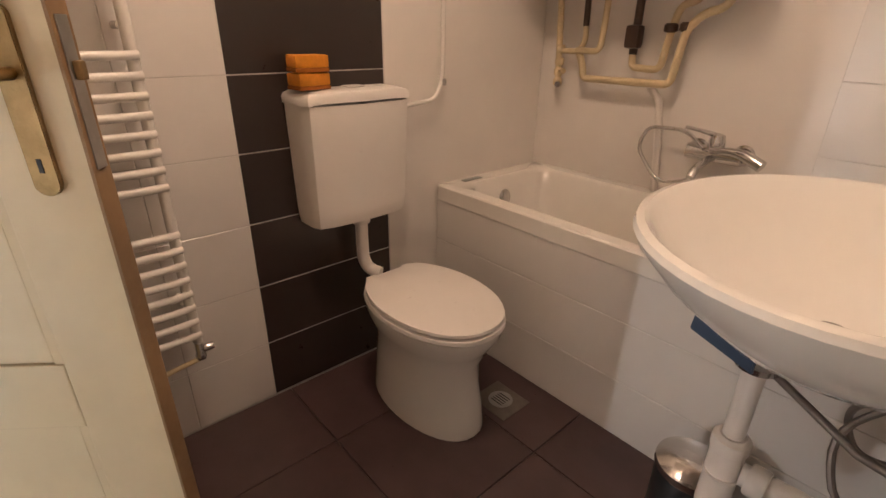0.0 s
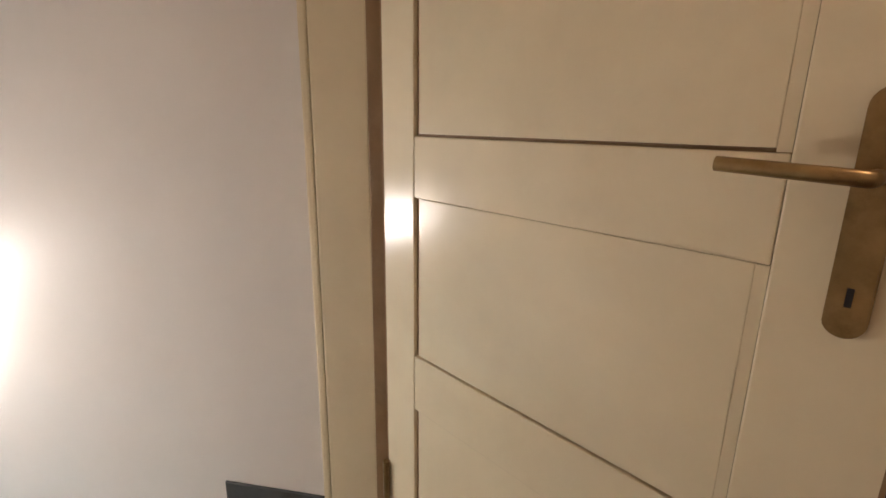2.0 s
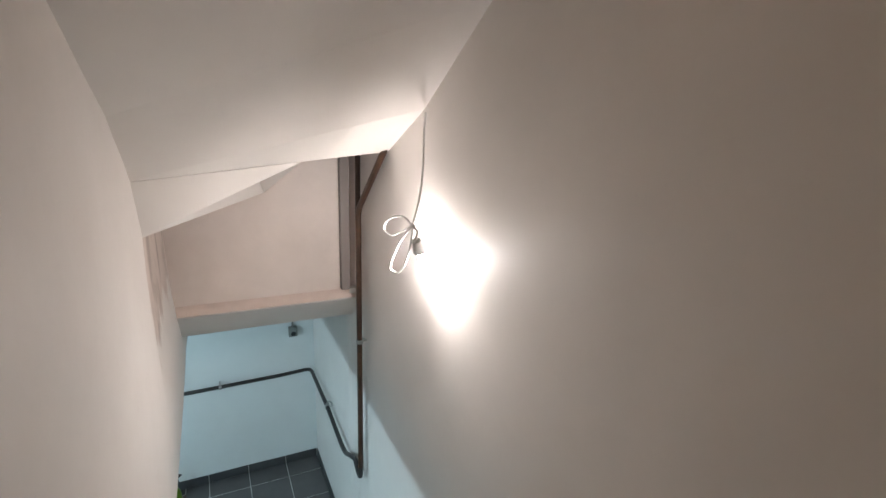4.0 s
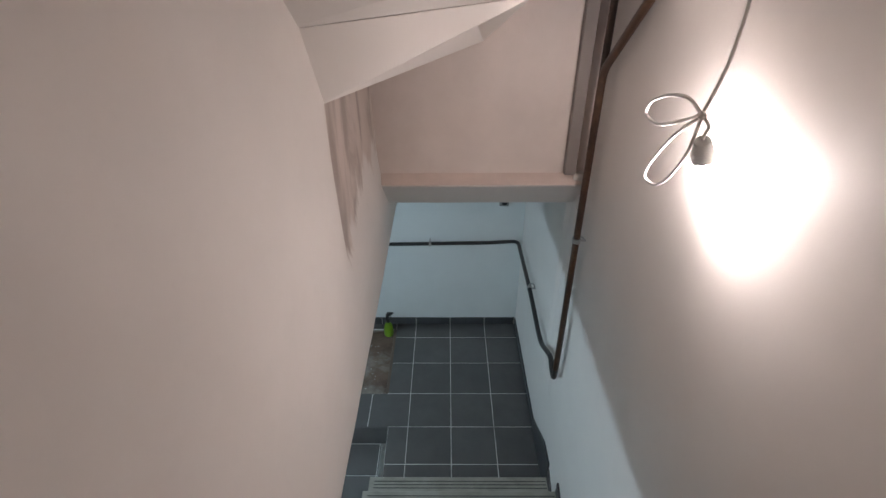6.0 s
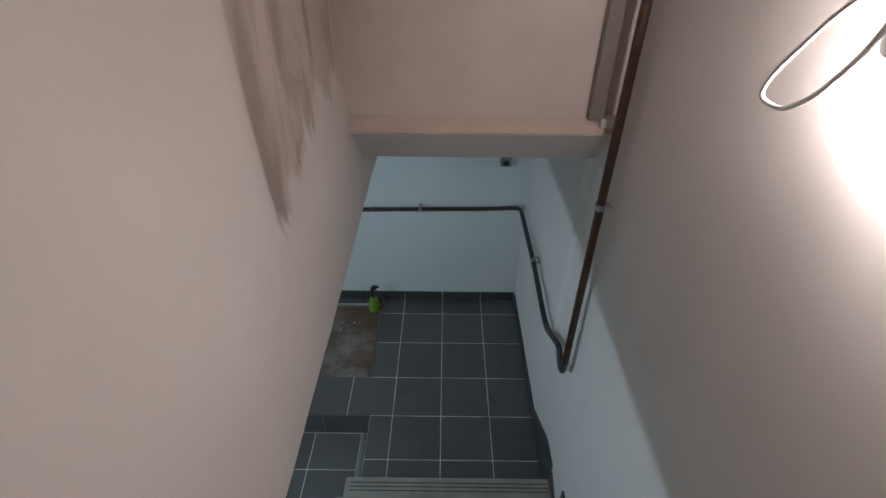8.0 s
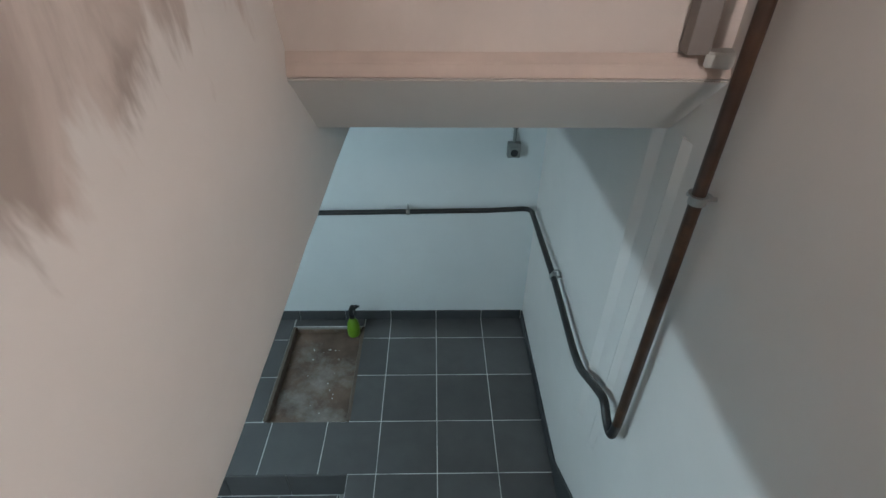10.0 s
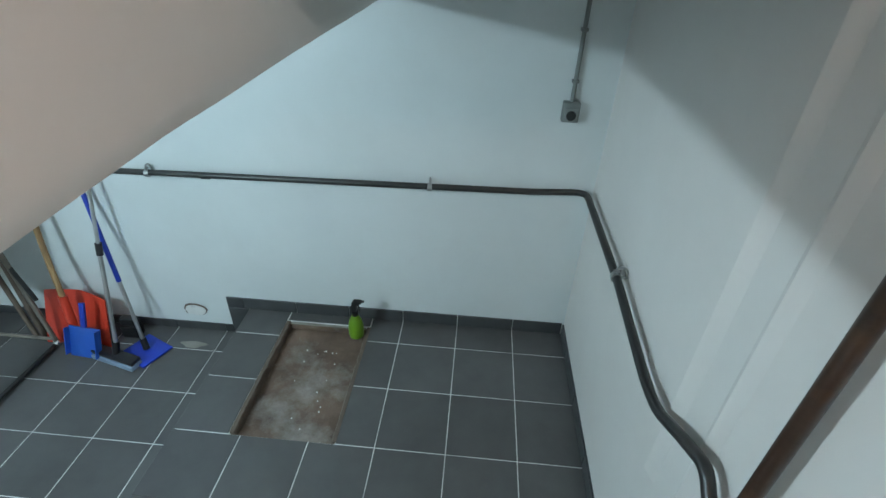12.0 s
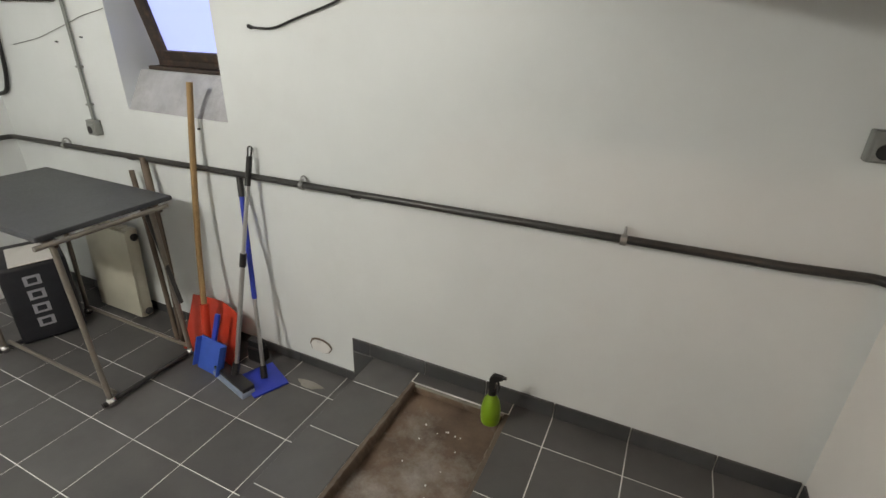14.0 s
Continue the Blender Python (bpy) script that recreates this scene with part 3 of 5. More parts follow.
def cistern():
    c = thing("toilet_cistern", W_A, -1.203, 0.635, "white plastic wall-hung toilet cistern on the dark tiles", "cistern")
    out = [(-0.001, -0.192), (-0.001, 0.192), (-0.10, 0.19), (-0.135, 0.178), (-0.15, 0.13), (-0.158, 0.0), (-0.15, -0.13), (-0.135, -0.178), (-0.10, -0.19)]
    bm = bmesh.new()
    rings = []
    for z, s, o in ((0.0, 0.80, 0.02), (0.02, 0.86, 0.008), (0.05, 0.90, 0.0), (0.36, 1.0, 0.0), (0.382, 1.0, 0.0)):
        rings.append([bm.verts.new((min(p[0] * s - 0.0005, -0.0005), p[1] * 0.97 * (0.93 + 0.07 * (s - 0.8) / 0.2), z)) for p in out])
    n = len(out)
    for a, b in zip(rings, rings[1:]):
        for k in range(n):
            bm.faces.new((a[k], a[(k + 1) % n], b[(k + 1) % n], b[k]))
    bm.faces.new(rings[0])
    bm.faces.new(rings[-1][::-1])
    part("tank", bm, PLASTIC, c, smooth=True)
    bm = bmesh.new()
    rings = []
    for z, s in ((0.383, 1.03), (0.402, 1.035), (0.412, 1.0), (0.418, 0.9)):
        rings.append([bm.verts.new((min(p[0] * s, -0.0005), p[1] * 0.97 * s, z + (0.006 if abs(p[1]) < 0.15 else 0))) for p in out])
    for a, b in zip(rings, rings[1:]):
        for k in range(n):
            bm.faces.new((a[k], a[(k + 1) % n], b[(k + 1) % n], b[k]))
    bm.faces.new(rings[0])
    bm.faces.new(rings[-1][::-1])
    part("tank_lid", bm, PLASTIC, c, "rounded white lid", smooth=True)
    part("flush_button", box(-0.11, -0.07, -0.03, 0.03, 0.424, 0.429, 0.002), PLASTIC, c)
    part("flush_pipe", tube([(-0.06, -0.02, 0.0), (-0.06, -0.02, -0.17), (-0.07, -0.035, -0.215), (-0.11, -0.06, -0.225)], 0.022, 16, bend=0.04), PLASTIC, c, "white flush pipe", smooth=True)
    for z in (-0.02,):
        part("flush_collar", lathe([(0.030, 0), (0.032, 0.005), (0.032, 0.028), (0.026, 0.032)], 18, pose(-0.06, -0.02, z - 0.012)), PLASTIC, c, smooth=True)


def sponges():
    for i, (z, rz) in enumerate(((0.0, 5), (0.048, -3))):
        s = thing("sponge", W_A - 0.085, -1.062, 1.06 + z, "orange cleaning sponge stacked on the cistern lid", "sponge", rz=rz, group="stacked sponges")
        part("foam", box(-0.035, 0.035, -0.05, 0.05, 0.011, 0.045, 0.006), SPONGE, s, smooth=True)
        part("scouring_pad", box(-0.035, 0.035, -0.05, 0.05, 0, 0.011, 0.002), SPONGE_DARK, s, "darker scouring layer")


def toilet():
    t = thing("toilet", W_A - 0.372, -1.268, 0, "white ceramic toilet with closed oval lid on brown tiles", "toilet", rz=180)
    # local x points away from the wall
    def oval(cx, rx, ry, z, back=None, n=32):
        pts = []
        for k in range(n):
            a = 2 * math.pi * k / n
            c, s = math.cos(a), math.sin(a)
            x = cx + rx * c
            if back is not None:
                x = max(x, back)
            pts.append((x, ry * math.copysign(abs(s) ** 0.9, s), z))
        return pts

    def loft(rows, cap=True):
        bm = bmesh.new()
        rings = [[bm.verts.new(p) for p in row] for row in rows]
        n = len(rows[0])
        for a, b in zip(rings, rings[1:]):
            for k in range(n):
                bm.faces.new((a[k], a[(k + 1) % n], b[(k + 1) % n], b[k]))
        if cap:
            bm.faces.new(rings[0][::-1])
            bm.faces.new(rings[-1])
        return bm
    body = loft([oval(-0.01, 0.25, 0.137, 0.0), oval(-0.01, 0.25, 0.135, 0.02), oval(-0.01, 0.243, 0.131, 0.08), oval(-0.015, 0.230, 0.124, 0.17), oval(-0.015, 0.226, 0.126, 0.25), oval(0.0, 0.245, 0.155, 0.32), oval(0.01, 0.27, 0.178, 0.375), oval(0.01, 0.272, 0.180, 0.40)])
    part("bowl", body, CERAMIC, t, smooth=True)
    part("inlet", tube([(-0.20, 0.0, 0.35), (-0.235, 0.0, 0.38), (-0.25, 0, 0.41)], 0.034, 18, bend=0.02), CERAMIC, t, smooth=True)
    part("seat", loft([oval(0.02, 0.262, 0.178, 0.402, -0.20), oval(0.02, 0.27, 0.186, 0.408, -0.205), oval(0.02, 0.268, 0.184, 0.420, -0.205), oval(0.02, 0.258, 0.175, 0.424, -0.2)]), PLASTIC, t, smooth=True)
    part("lid", loft([oval(0.02, 0.258, 0.176, 0.427, -0.20), oval(0.02, 0.266, 0.183, 0.432, -0.205), oval(0.02, 0.264, 0.181, 0.441, -0.205), oval(0.02, 0.235, 0.155, 0.447, -0.195), oval(0.02, 0.12, 0.08, 0.450, -0.1)]), PLASTIC, t, "closed oval lid", smooth=True)
    for y in (-0.075, 0.075):
        part("seat_hinge", box(-0.225, -0.195, y - 0.02, y + 0.02, 0.402, 0.436, 0.006), PLASTIC, t)
    for y in (-0.108, 0.108):
        part("floor_screw", lathe([(0.008, 0), (0.008, 0.006), (0.003, 0.009)], 10, pose(-0.02, y * 1.1, 0.03, -90 if y > 0 else 90, 0, 0)), ZINC, t, smooth=True)


def bathtub():
    y1, y0, zt = -1.620, W_B + 0.003, 0.655
    x0, x1 = W_C + 0.003, W_A - 0.003
    b = thing("bathtub", (x0 + x1) / 2, (y0 + y1) / 2, 0, "white enamelled built-in bathtub behind a tiled front", "bathtub")
    hx, hy = (x1 - x0) / 2, (y1 - y0) / 2

    def ring(ax, ay, z, cut, n=8):
        pts = []
        for cx, cy, a0 in ((ax - cut, ay - cut, 0), (-ax + cut, ay - cut, 90), (-ax + cut, -ay + cut, 180), (ax - cut, -ay + cut, 270)):
            for k in range(n + 1):
                a = radians(a0 + 90 * k / n)
                pts.append((cx + cut * math.cos(a), cy + cut * math.sin(a), z))
        return pts
    rows = [ring(hx, hy, zt - 0.062, 0.012), ring(hx, hy, zt - 0.006, 0.012), ring(hx - 0.006, hy - 0.006, zt, 0.012), ring(hx - 0.075, hy - 0.055, zt, 0.10), ring(hx - 0.085, hy - 0.065, zt - 0.012, 0.11), ring(hx - 0.12, hy - 0.10, zt - 0.2, 0.12), ring(hx - 0.17, hy - 0.13, zt - 0.36, 0.13), ring(hx - 0.26, hy - 0.19, zt - 0.40, 0.1)]
    bm = bmesh.new()
    rings = [[bm.verts.new(p) for p in r] for r in rows]
    n = len(rows[0])
    for a, c in zip(rings, rings[1:]):
        for k in range(n):
            bm.faces.new((a[k], a[(k + 1) % n], c[(k + 1) % n], c[k]))
    bm.faces.new(rings[-1])
    part("tub", bm, ACRYLIC, b, smooth=True)
    o = part("overflow", lathe([(0.001, 0), (0.03, 0.0), (0.034, 0.006), (0.028, 0.012), (0.012, 0.014)], 24, pose(hx - 0.112, 0.02, zt - 0.085, 0, -80, 0)), CHROME, b, "chrome overflow cap", smooth=True)
    part("overflow_chain", tube([(hx - 0.128, 0.02, zt - 0.10), (hx - 0.15, 0.02, zt - 0.2), (hx - 0.2, 0.0, zt - 0.36)], 0.002, 6, bend=0.05), CHROME, b)
    part("soap_dish", box(hx - 0.055, hx - 0.03, 0.10, 0.20, zt + 0.0005, zt + 0.004, 0.001), GREY_PLASTIC, b)


def bath_front():
    y1 = -1.632
    structure("bath_front_wall", box(W_C, W_A, y1 - 0.05, y1 + 0.005, -0.1, 0.592), GROUT_WHITE)


def bath_mixer():
    m = thing("bath_mixer", -0.785, W_B, 0.845, "chrome bath mixer tap with hose on the wall", "tap")
    part("body", tube([(-0.09, 0.06, 0), (0.09, 0.06, 0)], 0.027, 20), CHROME, m, smooth=True)
    for x in (-0.075, 0.075):
        part("union", tube([(x, 0.001, 0), (x, 0.06, 0)], 0.022, 16), CHROME, m, smooth=True)
        part("rosette", lathe([(0.034, 0), (0.036, 0.004), (0.028, 0.012)], 20, pose(x, 0.001, 0, -90, 0, 0)), CHROME, m, smooth=True)
    part("spout", tube([(0.0, 0.07, -0.01), (0, 0.13, -0.015), (0, 0.20, -0.03), (0, 0.22, -0.055)], 0.014, 14, bend=0.03), CHROME, m, smooth=True)
    part("cartridge", lathe([(0.026, 0), (0.027, 0.02), (0.022, 0.045), (0.01, 0.05)], 20, pose(0, 0.06, 0.02)), CHROME, m, smooth=True)
    part("lever", tube([(0, 0.06, 0.062), (0.03, 0.09, 0.075), (0.085, 0.13, 0.088)], 0.009, 10, bend=0.02, taper=0.006), CHROME, m, smooth=True)
    hs = part("hose", tube([(0.02, 0.06, -0.03), (0.05, 0.09, -0.10), (0.16, 0.10, -0.13), (0.27, 0.08, -0.02), (0.25, 0.06, 0.06), (0.10, 0.08, 0.07), (0.02, 0.11, 0.02)], 0.007, 10, bend=0.08), CHROME, m, "flexible metal hose", smooth=True)
    part("hand_shower", tube([(0.0, 0.10, 0.02), (-0.10, 0.12, 0.03), (-0.17, 0.13, 0.0)], 0.012, 12, bend=0.04, taper=0.02), CHROME, m, smooth=True)


def boiler_pipes():
    y = W_B + 0.05
    g = thing("boiler_pipework", 0, 0, 0, "cream painted and rusty pipes under the boiler on the bathroom wall", "pipework")
    top = 1.49

    def run(pts, r, mat, label=""):
        return part("pipe", tube([(x, y + dy, z) for x, z, dy in pts], r, 12, bend=0.03), mat, g, label, smooth=True)
    run([(-0.065, top, 0), (-0.088, 1.16, 0), (-0.098, 1.025, 0)], 0.013, OLD_PAINTED_PIPE)
    run([(-0.09, 1.152, 0), (-0.185, 1.152, 0.0), (-0.214, 1.195, 0.005), (-0.208, 1.245, 0.005)], 0.011, OLD_PAINTED_PIPE)
    run([(-0.208, 1.245, 0.005), (-0.20, top, 0.005)], 0.012, RUSTY_PIPE, "rusty brown pipe")
    run([(-0.19, 1.157, 0.022), (-0.293, 1.155, 0.022), (-0.300, 1.25, 0.022), (-0.302, 1.34, 0.022)], 0.012, OLD_PAINTED_PIPE)
    run([(-0.302, 1.34, 0.022), (-0.298, top, 0.022)], 0.012, RUSTY_PIPE, "rusty brown pipe")
    run([(-0.190, 1.16, 0.012), (-0.218, 1.10, 0.012), (-0.226, 1.053, 0.012), (-0.586, 1.056, 0.012), (-0.606, 1.235, 0.012), (-0.655, 1.285, 0.012), (-0.72, 1.30, 0.01), (-0.745, 1.37, 0.01), (-0.75, top, 0.01)], 0.014, OLD_PAINTED_PIPE)
    run([(-0.420, 1.15, 0), (-0.423, 1.106, 0), (-0.532, 1.101, 0), (-0.550, 1.235, 0), (-0.567, 1.31, 0), (-0.63, 1.325, 0), (-0.66, 1.40, 0), (-0.66, top, 0)], 0.013, OLD_PAINTED_PIPE)
    run([(-0.420, top, 0), (-0.420, 1.15, 0)], 0.015, RUSTY_PIPE, "rusty brown pipe")
    part("gas_valve", box(-0.447, -0.393, y - 0.015, y + 0.035, 1.17, 1.25, 0.014), RUSTY_PIPE, g, "rusty valve body", smooth=True)
    for x, z in ((-0.549, 1.225), (-0.603, 1.228)):
        part("fitting", lathe([(0.017, 0), (0.023, 0.005), (0.023, 0.024), (0.017, 0.03)], 10, pose(x, y + 0.006, z)), RUSTY_PIPE, g, smooth=True)
    for z in (1.16, 1.11, 1.07, 1.03):
        part("fitting", lathe([(0.015, 0), (0.019, 0.005), (0.019, 0.024), (0.015, 0.03)], 10, pose(-0.096, y, z - 0.015)), OLD_PAINTED_PIPE, g, smooth=True)
    part("drain_cock", tube([(-0.096, y, 1.075), (-0.135, y + 0.02, 1.075)], 0.011, 10), OLD_PAINTED_PIPE, g, smooth=True)
    part("drain_cock", tube([(-0.098, y, 1.027), (-0.118, y + 0.03, 1.022)], 0.012, 10), CHROME, g, smooth=True)
    part("waste_hose", tube([(-0.495, y - 0.025, 1.04), (-0.54, y - 0.025, 1.0), (-0.565, y - 0.025, 0.85), (-0.588, y - 0.02, 0.66)], 0.013, 12, bend=0.1), BATH_PAINT, g, "wall-coloured vertical pipe", smooth=True)
    b = thing("wall_boiler", -0.42, W_B, 1.49, "white enamelled wall-hung boiler above the pipework", "boiler")
    part("casing", box(-0.40, 0.37, 0.002, 0.32, 0.0, 0.72, 0.01), ENAMEL, b, smooth=True)


def wall_pipe():
    p = thing("cistern_supply_pipe", W_A, -1.63, 1.005, "white painted water pipe running down the wall to the cistern", "pipe")
    part("pipe", tube([(-0.02, 0, 1.55), (-0.02, 0, 0.06), (-0.03, 0.04, -0.015), (-0.05, 0.255, -0.03)], 0.008, 10, bend=0.04), ENAMEL, p, smooth=True)
    part("nut", lathe([(0.012, 0), (0.014, 0.004), (0.014, 0.02), (0.012, 0.024)], 8, pose(-0.02, 0, 0.03)), CHROME, p)


def basin():
    b = thing("washbasin", W_C, -1.30, 0.0, "white ceramic oval washbasin on the wall with exposed waste pipes", "washbasin")
    # local x points away from the wall; a bowl cut flat at the wall
    def ring(r, z, cx=0.30, n=48):
        pts = []
        for k in range(n):
            a = 2 * math.pi * k / n
            pts.append((max(cx + r * 0.83 * math.cos(a), 0.002 + 0.0004 * k), r * math.sin(a), z))
        return pts
    rows = [ring(0.09, 0.745, 0.30), ring(0.15, 0.757, 0.29), ring(0.25, 0.812, 0.28), ring(0.32, 0.872, 0.29), ring(0.362, 0.925), ring(0.370, 0.940), ring(0.366, 0.950), ring(0.352, 0.953), ring(0.335, 0.945, 0.305), ring(0.295, 0.89, 0.305), ring(0.21, 0.82, 0.30), ring(0.09, 0.785, 0.29), ring(0.03, 0.780, 0.29)]
    bm = bmesh.new()
    rings = [[bm.verts.new(p) for p in r] for r in rows]
    n = 48
    for a, c in zip(rings, rings[1:]):
        for k in range(n):
            bm.faces.new((a[k], a[(k + 1) % n], c[(k + 1) % n], c[k]))
    bm.faces.new(rings[0][::-1])
    bm.faces.new(rings[-1])
    part("bowl", bm, CERAMIC, b, smooth=True)
    tp = part("tap", tube([(0.06, 0, 0.952), (0.06, 0, 1.0), (0.11, -0.02, 1.035), (0.22, -0.05, 1.015)], 0.017, 16, bend=0.03), CHROME, b, "chrome basin tap", smooth=True)
    part("tap_lever", tube([(0.06, 0, 1.03), (0.05, 0, 1.05), (0.13, 0, 1.085)], 0.008, 10, bend=0.01), CHROME, tp, smooth=True)
    part("drain_ring", lathe([(0.02, 0), (0.026, 0.002), (0.024, 0.004)], 20, pose(0.29, 0, 0.781)), CHROME, b, smooth=True)
    tx, ty = 0.36, 0.06
    part("trap_neck", lathe([(0.036, 0), (0.038, 0.012), (0.030, 0.02), (0.024, 0.05)], 20, pose(tx, ty, 0.70)), CHROME, b, smooth=True)
    part("trap_tube", lathe([(0.019, 0), (0.019, 0.165)], 20, pose(tx, ty, 0.54)), PLASTIC, b, "white waste tube", smooth=True)
    part("bottle_trap", lathe([(0.020, 0), (0.028, 0.008), (0.030, 0.02), (0.030, 0.10), (0.033, 0.102), (0.033, 0.108), (0.030, 0.11), (0.030, 0.165), (0.033, 0.168), (0.033, 0.192), (0.024, 0.200)], 28, pose(tx, ty, 0.345)), PLASTIC, b, "white plastic bottle trap", smooth=True)
    part("waste_pipe", tube([(tx - 0.03, ty, 0.47), (tx - 0.12, ty - 0.01, 0.47), (0.002, ty - 0.02, 0.45)], 0.022, 16, bend=0.03), PLASTIC, b, "white waste pipe", smooth=True)
    part("waste_nut", lathe([(0.029, 0), (0.031, 0.004), (0.031, 0.028), (0.029, 0.032)], 20, pose(tx - 0.075, ty, 0.47, 0, 90, 0)), PLASTIC, b, smooth=True)
    part("support_bar", tube([(0.002, 0.16, 0.66), (0.2, 0.12, 0.665), (0.33, 0.05, 0.69)], 0.007, 10), DRAIN_METAL, b, smooth=True)
    for y, z in ((0.13, 0.60), (-0.10, 0.58)):
        v = part("angle_valve", tube([(0.002, y, z), (0.08, y, z)], 0.013, 12), CHROME, b, smooth=True)
        part("valve_handle", lathe([(0.014, 0), (0.017, 0.006), (0.014, 0.022)], 10, pose(0.08, y, z, 0, 90, 0)), CHROME, v, smooth=True)
        part("flexible_hose", tube([(0.06, y, z), (0.10, y, z - 0.04), (0.20, y * 0.8, z - 0.06), (0.24, y * 0.5, z + 0.05), (0.16, 0.02, 0.74), (0.10, 0.0, 0.80)], 0.006, 8, bend=0.07), DRAIN_METAL, b, "braided hose", smooth=True)
    part("hanging_cloth", prism([(0.355, 0.705), (0.465, 0.742), (0.46, 0.80), (0.36, 0.775)], "y", 0.095, 0.105, bevel=0.002), BLUE_PLATE, b, "dark blue cloth under the bowl")


def bin_():
    b = thing("waste_bin", -1.165, -1.45, 0.0, "small round black waste bin with domed chrome lid", "bin")
    part("body", lathe([(0.082, 0), (0.085, 0.01), (0.085, 0.215), (0.082, 0.22)], 32), BLACK_PLASTIC, b, smooth=True)
    part("lid", lathe([(0.088, 0.22), (0.09, 0.225), (0.088, 0.24), (0.06, 0.258), (0.02, 0.265)], 32), CHROME, b, "brushed domed lid", smooth=True)
    part("pedal", box(-0.11, -0.08, -0.02, 0.02, 0.008, 0.016, 0.003), BLACK_PLASTIC, b)


def floor_drain():
    d = thing("bathroom_floor_drain", -0.521, -1.462, 0.0, "square steel floor drain with a round grate beside the bathtub", "drain", rz=0)
    part("plate", box(-0.078, 0.078, -0.070, 0.070, -0.003, 0.003, 0.001), DRAIN_METAL, d)
    part("grate", lathe([(0.042, 0.003), (0.044, 0.005), (0.03, 0.0055)], 28), ZINC, d, smooth=True)
    for k in range(-2, 3):
        part("slot", box(-0.025, 0.025, k * 0.011 - 0.002, k * 0.011 + 0.002, 0.0056, 0.0062), BLACK_PLASTIC, d)


def ceiling_lamp():
    l = thing("bathroom_ceiling_lamp", -0.72, -0.92, 2.6, "round warm glowing ceiling lamp in the bathroom", "lamp")
    part("globe", lathe([(0.04, 0.0), (0.09, -0.03), (0.115, -0.08), (0.10, -0.13), (0.05, -0.16)], 28), BATH_GLOW, l, smooth=True)
    part("base", lathe([(0.06, 0.0), (0.062, -0.012), (0.04, -0.016)], 28), PLASTIC, l, smooth=True)


BULB = (-0.050, 1.836, 0.662)


def bulb():
    l = thing("hanging_bulb", 0, 0, 0, "bare glowing bulb on a looped white cable against the stairwell wall", "lamp")
    k = Vector((-0.121, 1.789, 0.836))
    h = Vector((-0.094, 1.800, 0.762))
    axis = h - Vector(BULB)
    m = Matrix.Translation(BULB) @ axis.to_track_quat("Z", "Y").to_matrix().to_4x4()
    d = axis.length
    part("glass", lathe([(0.010, d - 0.03), (0.012, 0.045), (0.017, 0.025), (0.019, 0.006), (0.016, -0.008), (0.009, -0.016), (0.003, -0.019)], 28, m), BULB_GLOW, l, "lit glass", smooth=True)
    part("socket", lathe([(0.012, d - 0.030), (0.0235, d - 0.029), (0.0245, d - 0.020), (0.019, d + 0.010), (0.0165, d + 0.022), (0.006, d + 0.026)], 24, m), HOLDER_GREY, l, "grey tilted lamp holder", smooth=True)
    top = h + axis.normalized() * 0.024
    r = 0.0038
    part("cable", tube([(-0.004, 1.965, 1.215), (-0.035, 1.905, 1.14), (-0.060, 1.845, 1.03), (-0.090, 1.800, 0.93), k], r, 8, bend=0.07), CABLE, l, smooth=True)

    def loop(points):
        pts = [k] + [Vector(p) for p in points] + [k + Vector((0.004, 0.004, 0))]
        return tube(pts, r, 8, bend=0.045)
    part("cable_loop", loop([(-0.134, 1.829, 0.862), (-0.148, 1.901, 0.850), (-0.157, 1.968, 0.815), (-0.157, 1.982, 0.782), (-0.148, 1.928, 0.772), (-0.138, 1.856, 0.800)]), CABLE, l, smooth=True)
    part("cable_loop", loop([(-0.14, 1.854, 0.77), (-0.15, 1.914, 0.68), (-0.15, 1.929, 0.642), (-0.135, 1.894, 0.634), (-0.13, 1.85, 0.665), (-0.122, 1.805, 0.74)]), CABLE, l, smooth=True)
    part("cable_tail", tube([k, k + Vector((0.016, -0.012, -0.018)), top + Vector((0, 0, 0.012)), top], r, 8, bend=0.01), CABLE, l, smooth=True)
    part("knot", lathe([(0.004, -0.008), (0.009, -0.005), (0.009, 0.005), (0.004, 0.008)], 12, pose(k.x, k.y, k.z, 20, 30, 0)), CABLE, l, smooth=True)


def clip(parent, x, y, z, ax, wall):
    """A zinc ring clip round a pipe that runs along ax, screwed to the wall."""
    rz = {"x": (0, 90, 0), "y": (90, 0, 0), "z": (0, 0, 0)}[ax]
    c = part("clip", lathe([(0.0165, -0.011), (0.0200, -0.010), (0.0200, 0.010), (0.0165, 0.011)], 16, pose(x, y, z, *rz)), ZINC, parent, "zinc pipe clip", smooth=True)
    w = Vector(wall)
    part("screw", tube([Vector((x, y, z)) + w * 0.02, Vector((x, y, z)) + w * 0.042], 0.005, 8), ZINC, c)
    up = Vector((0, 0, 1)) if ax != "z" else Vector((0, 1, 0))
    o = Vector((x, y, z))
    part("clip_ear", tube([o + up * 0.018, o + up * 0.040 - w * 0.004, o + up * 0.044 + w * 0.018, o + up * 0.026 + w * 0.034, o + w * 0.036], 0.0045, 8, bend=0.012), ZINC, c, smooth=True)
    part("clip_screw", tube([o + up * 0.026 - w * 0.012, o + up * 0.026 + w * 0.012], 0.0055, 8), ZINC, c)


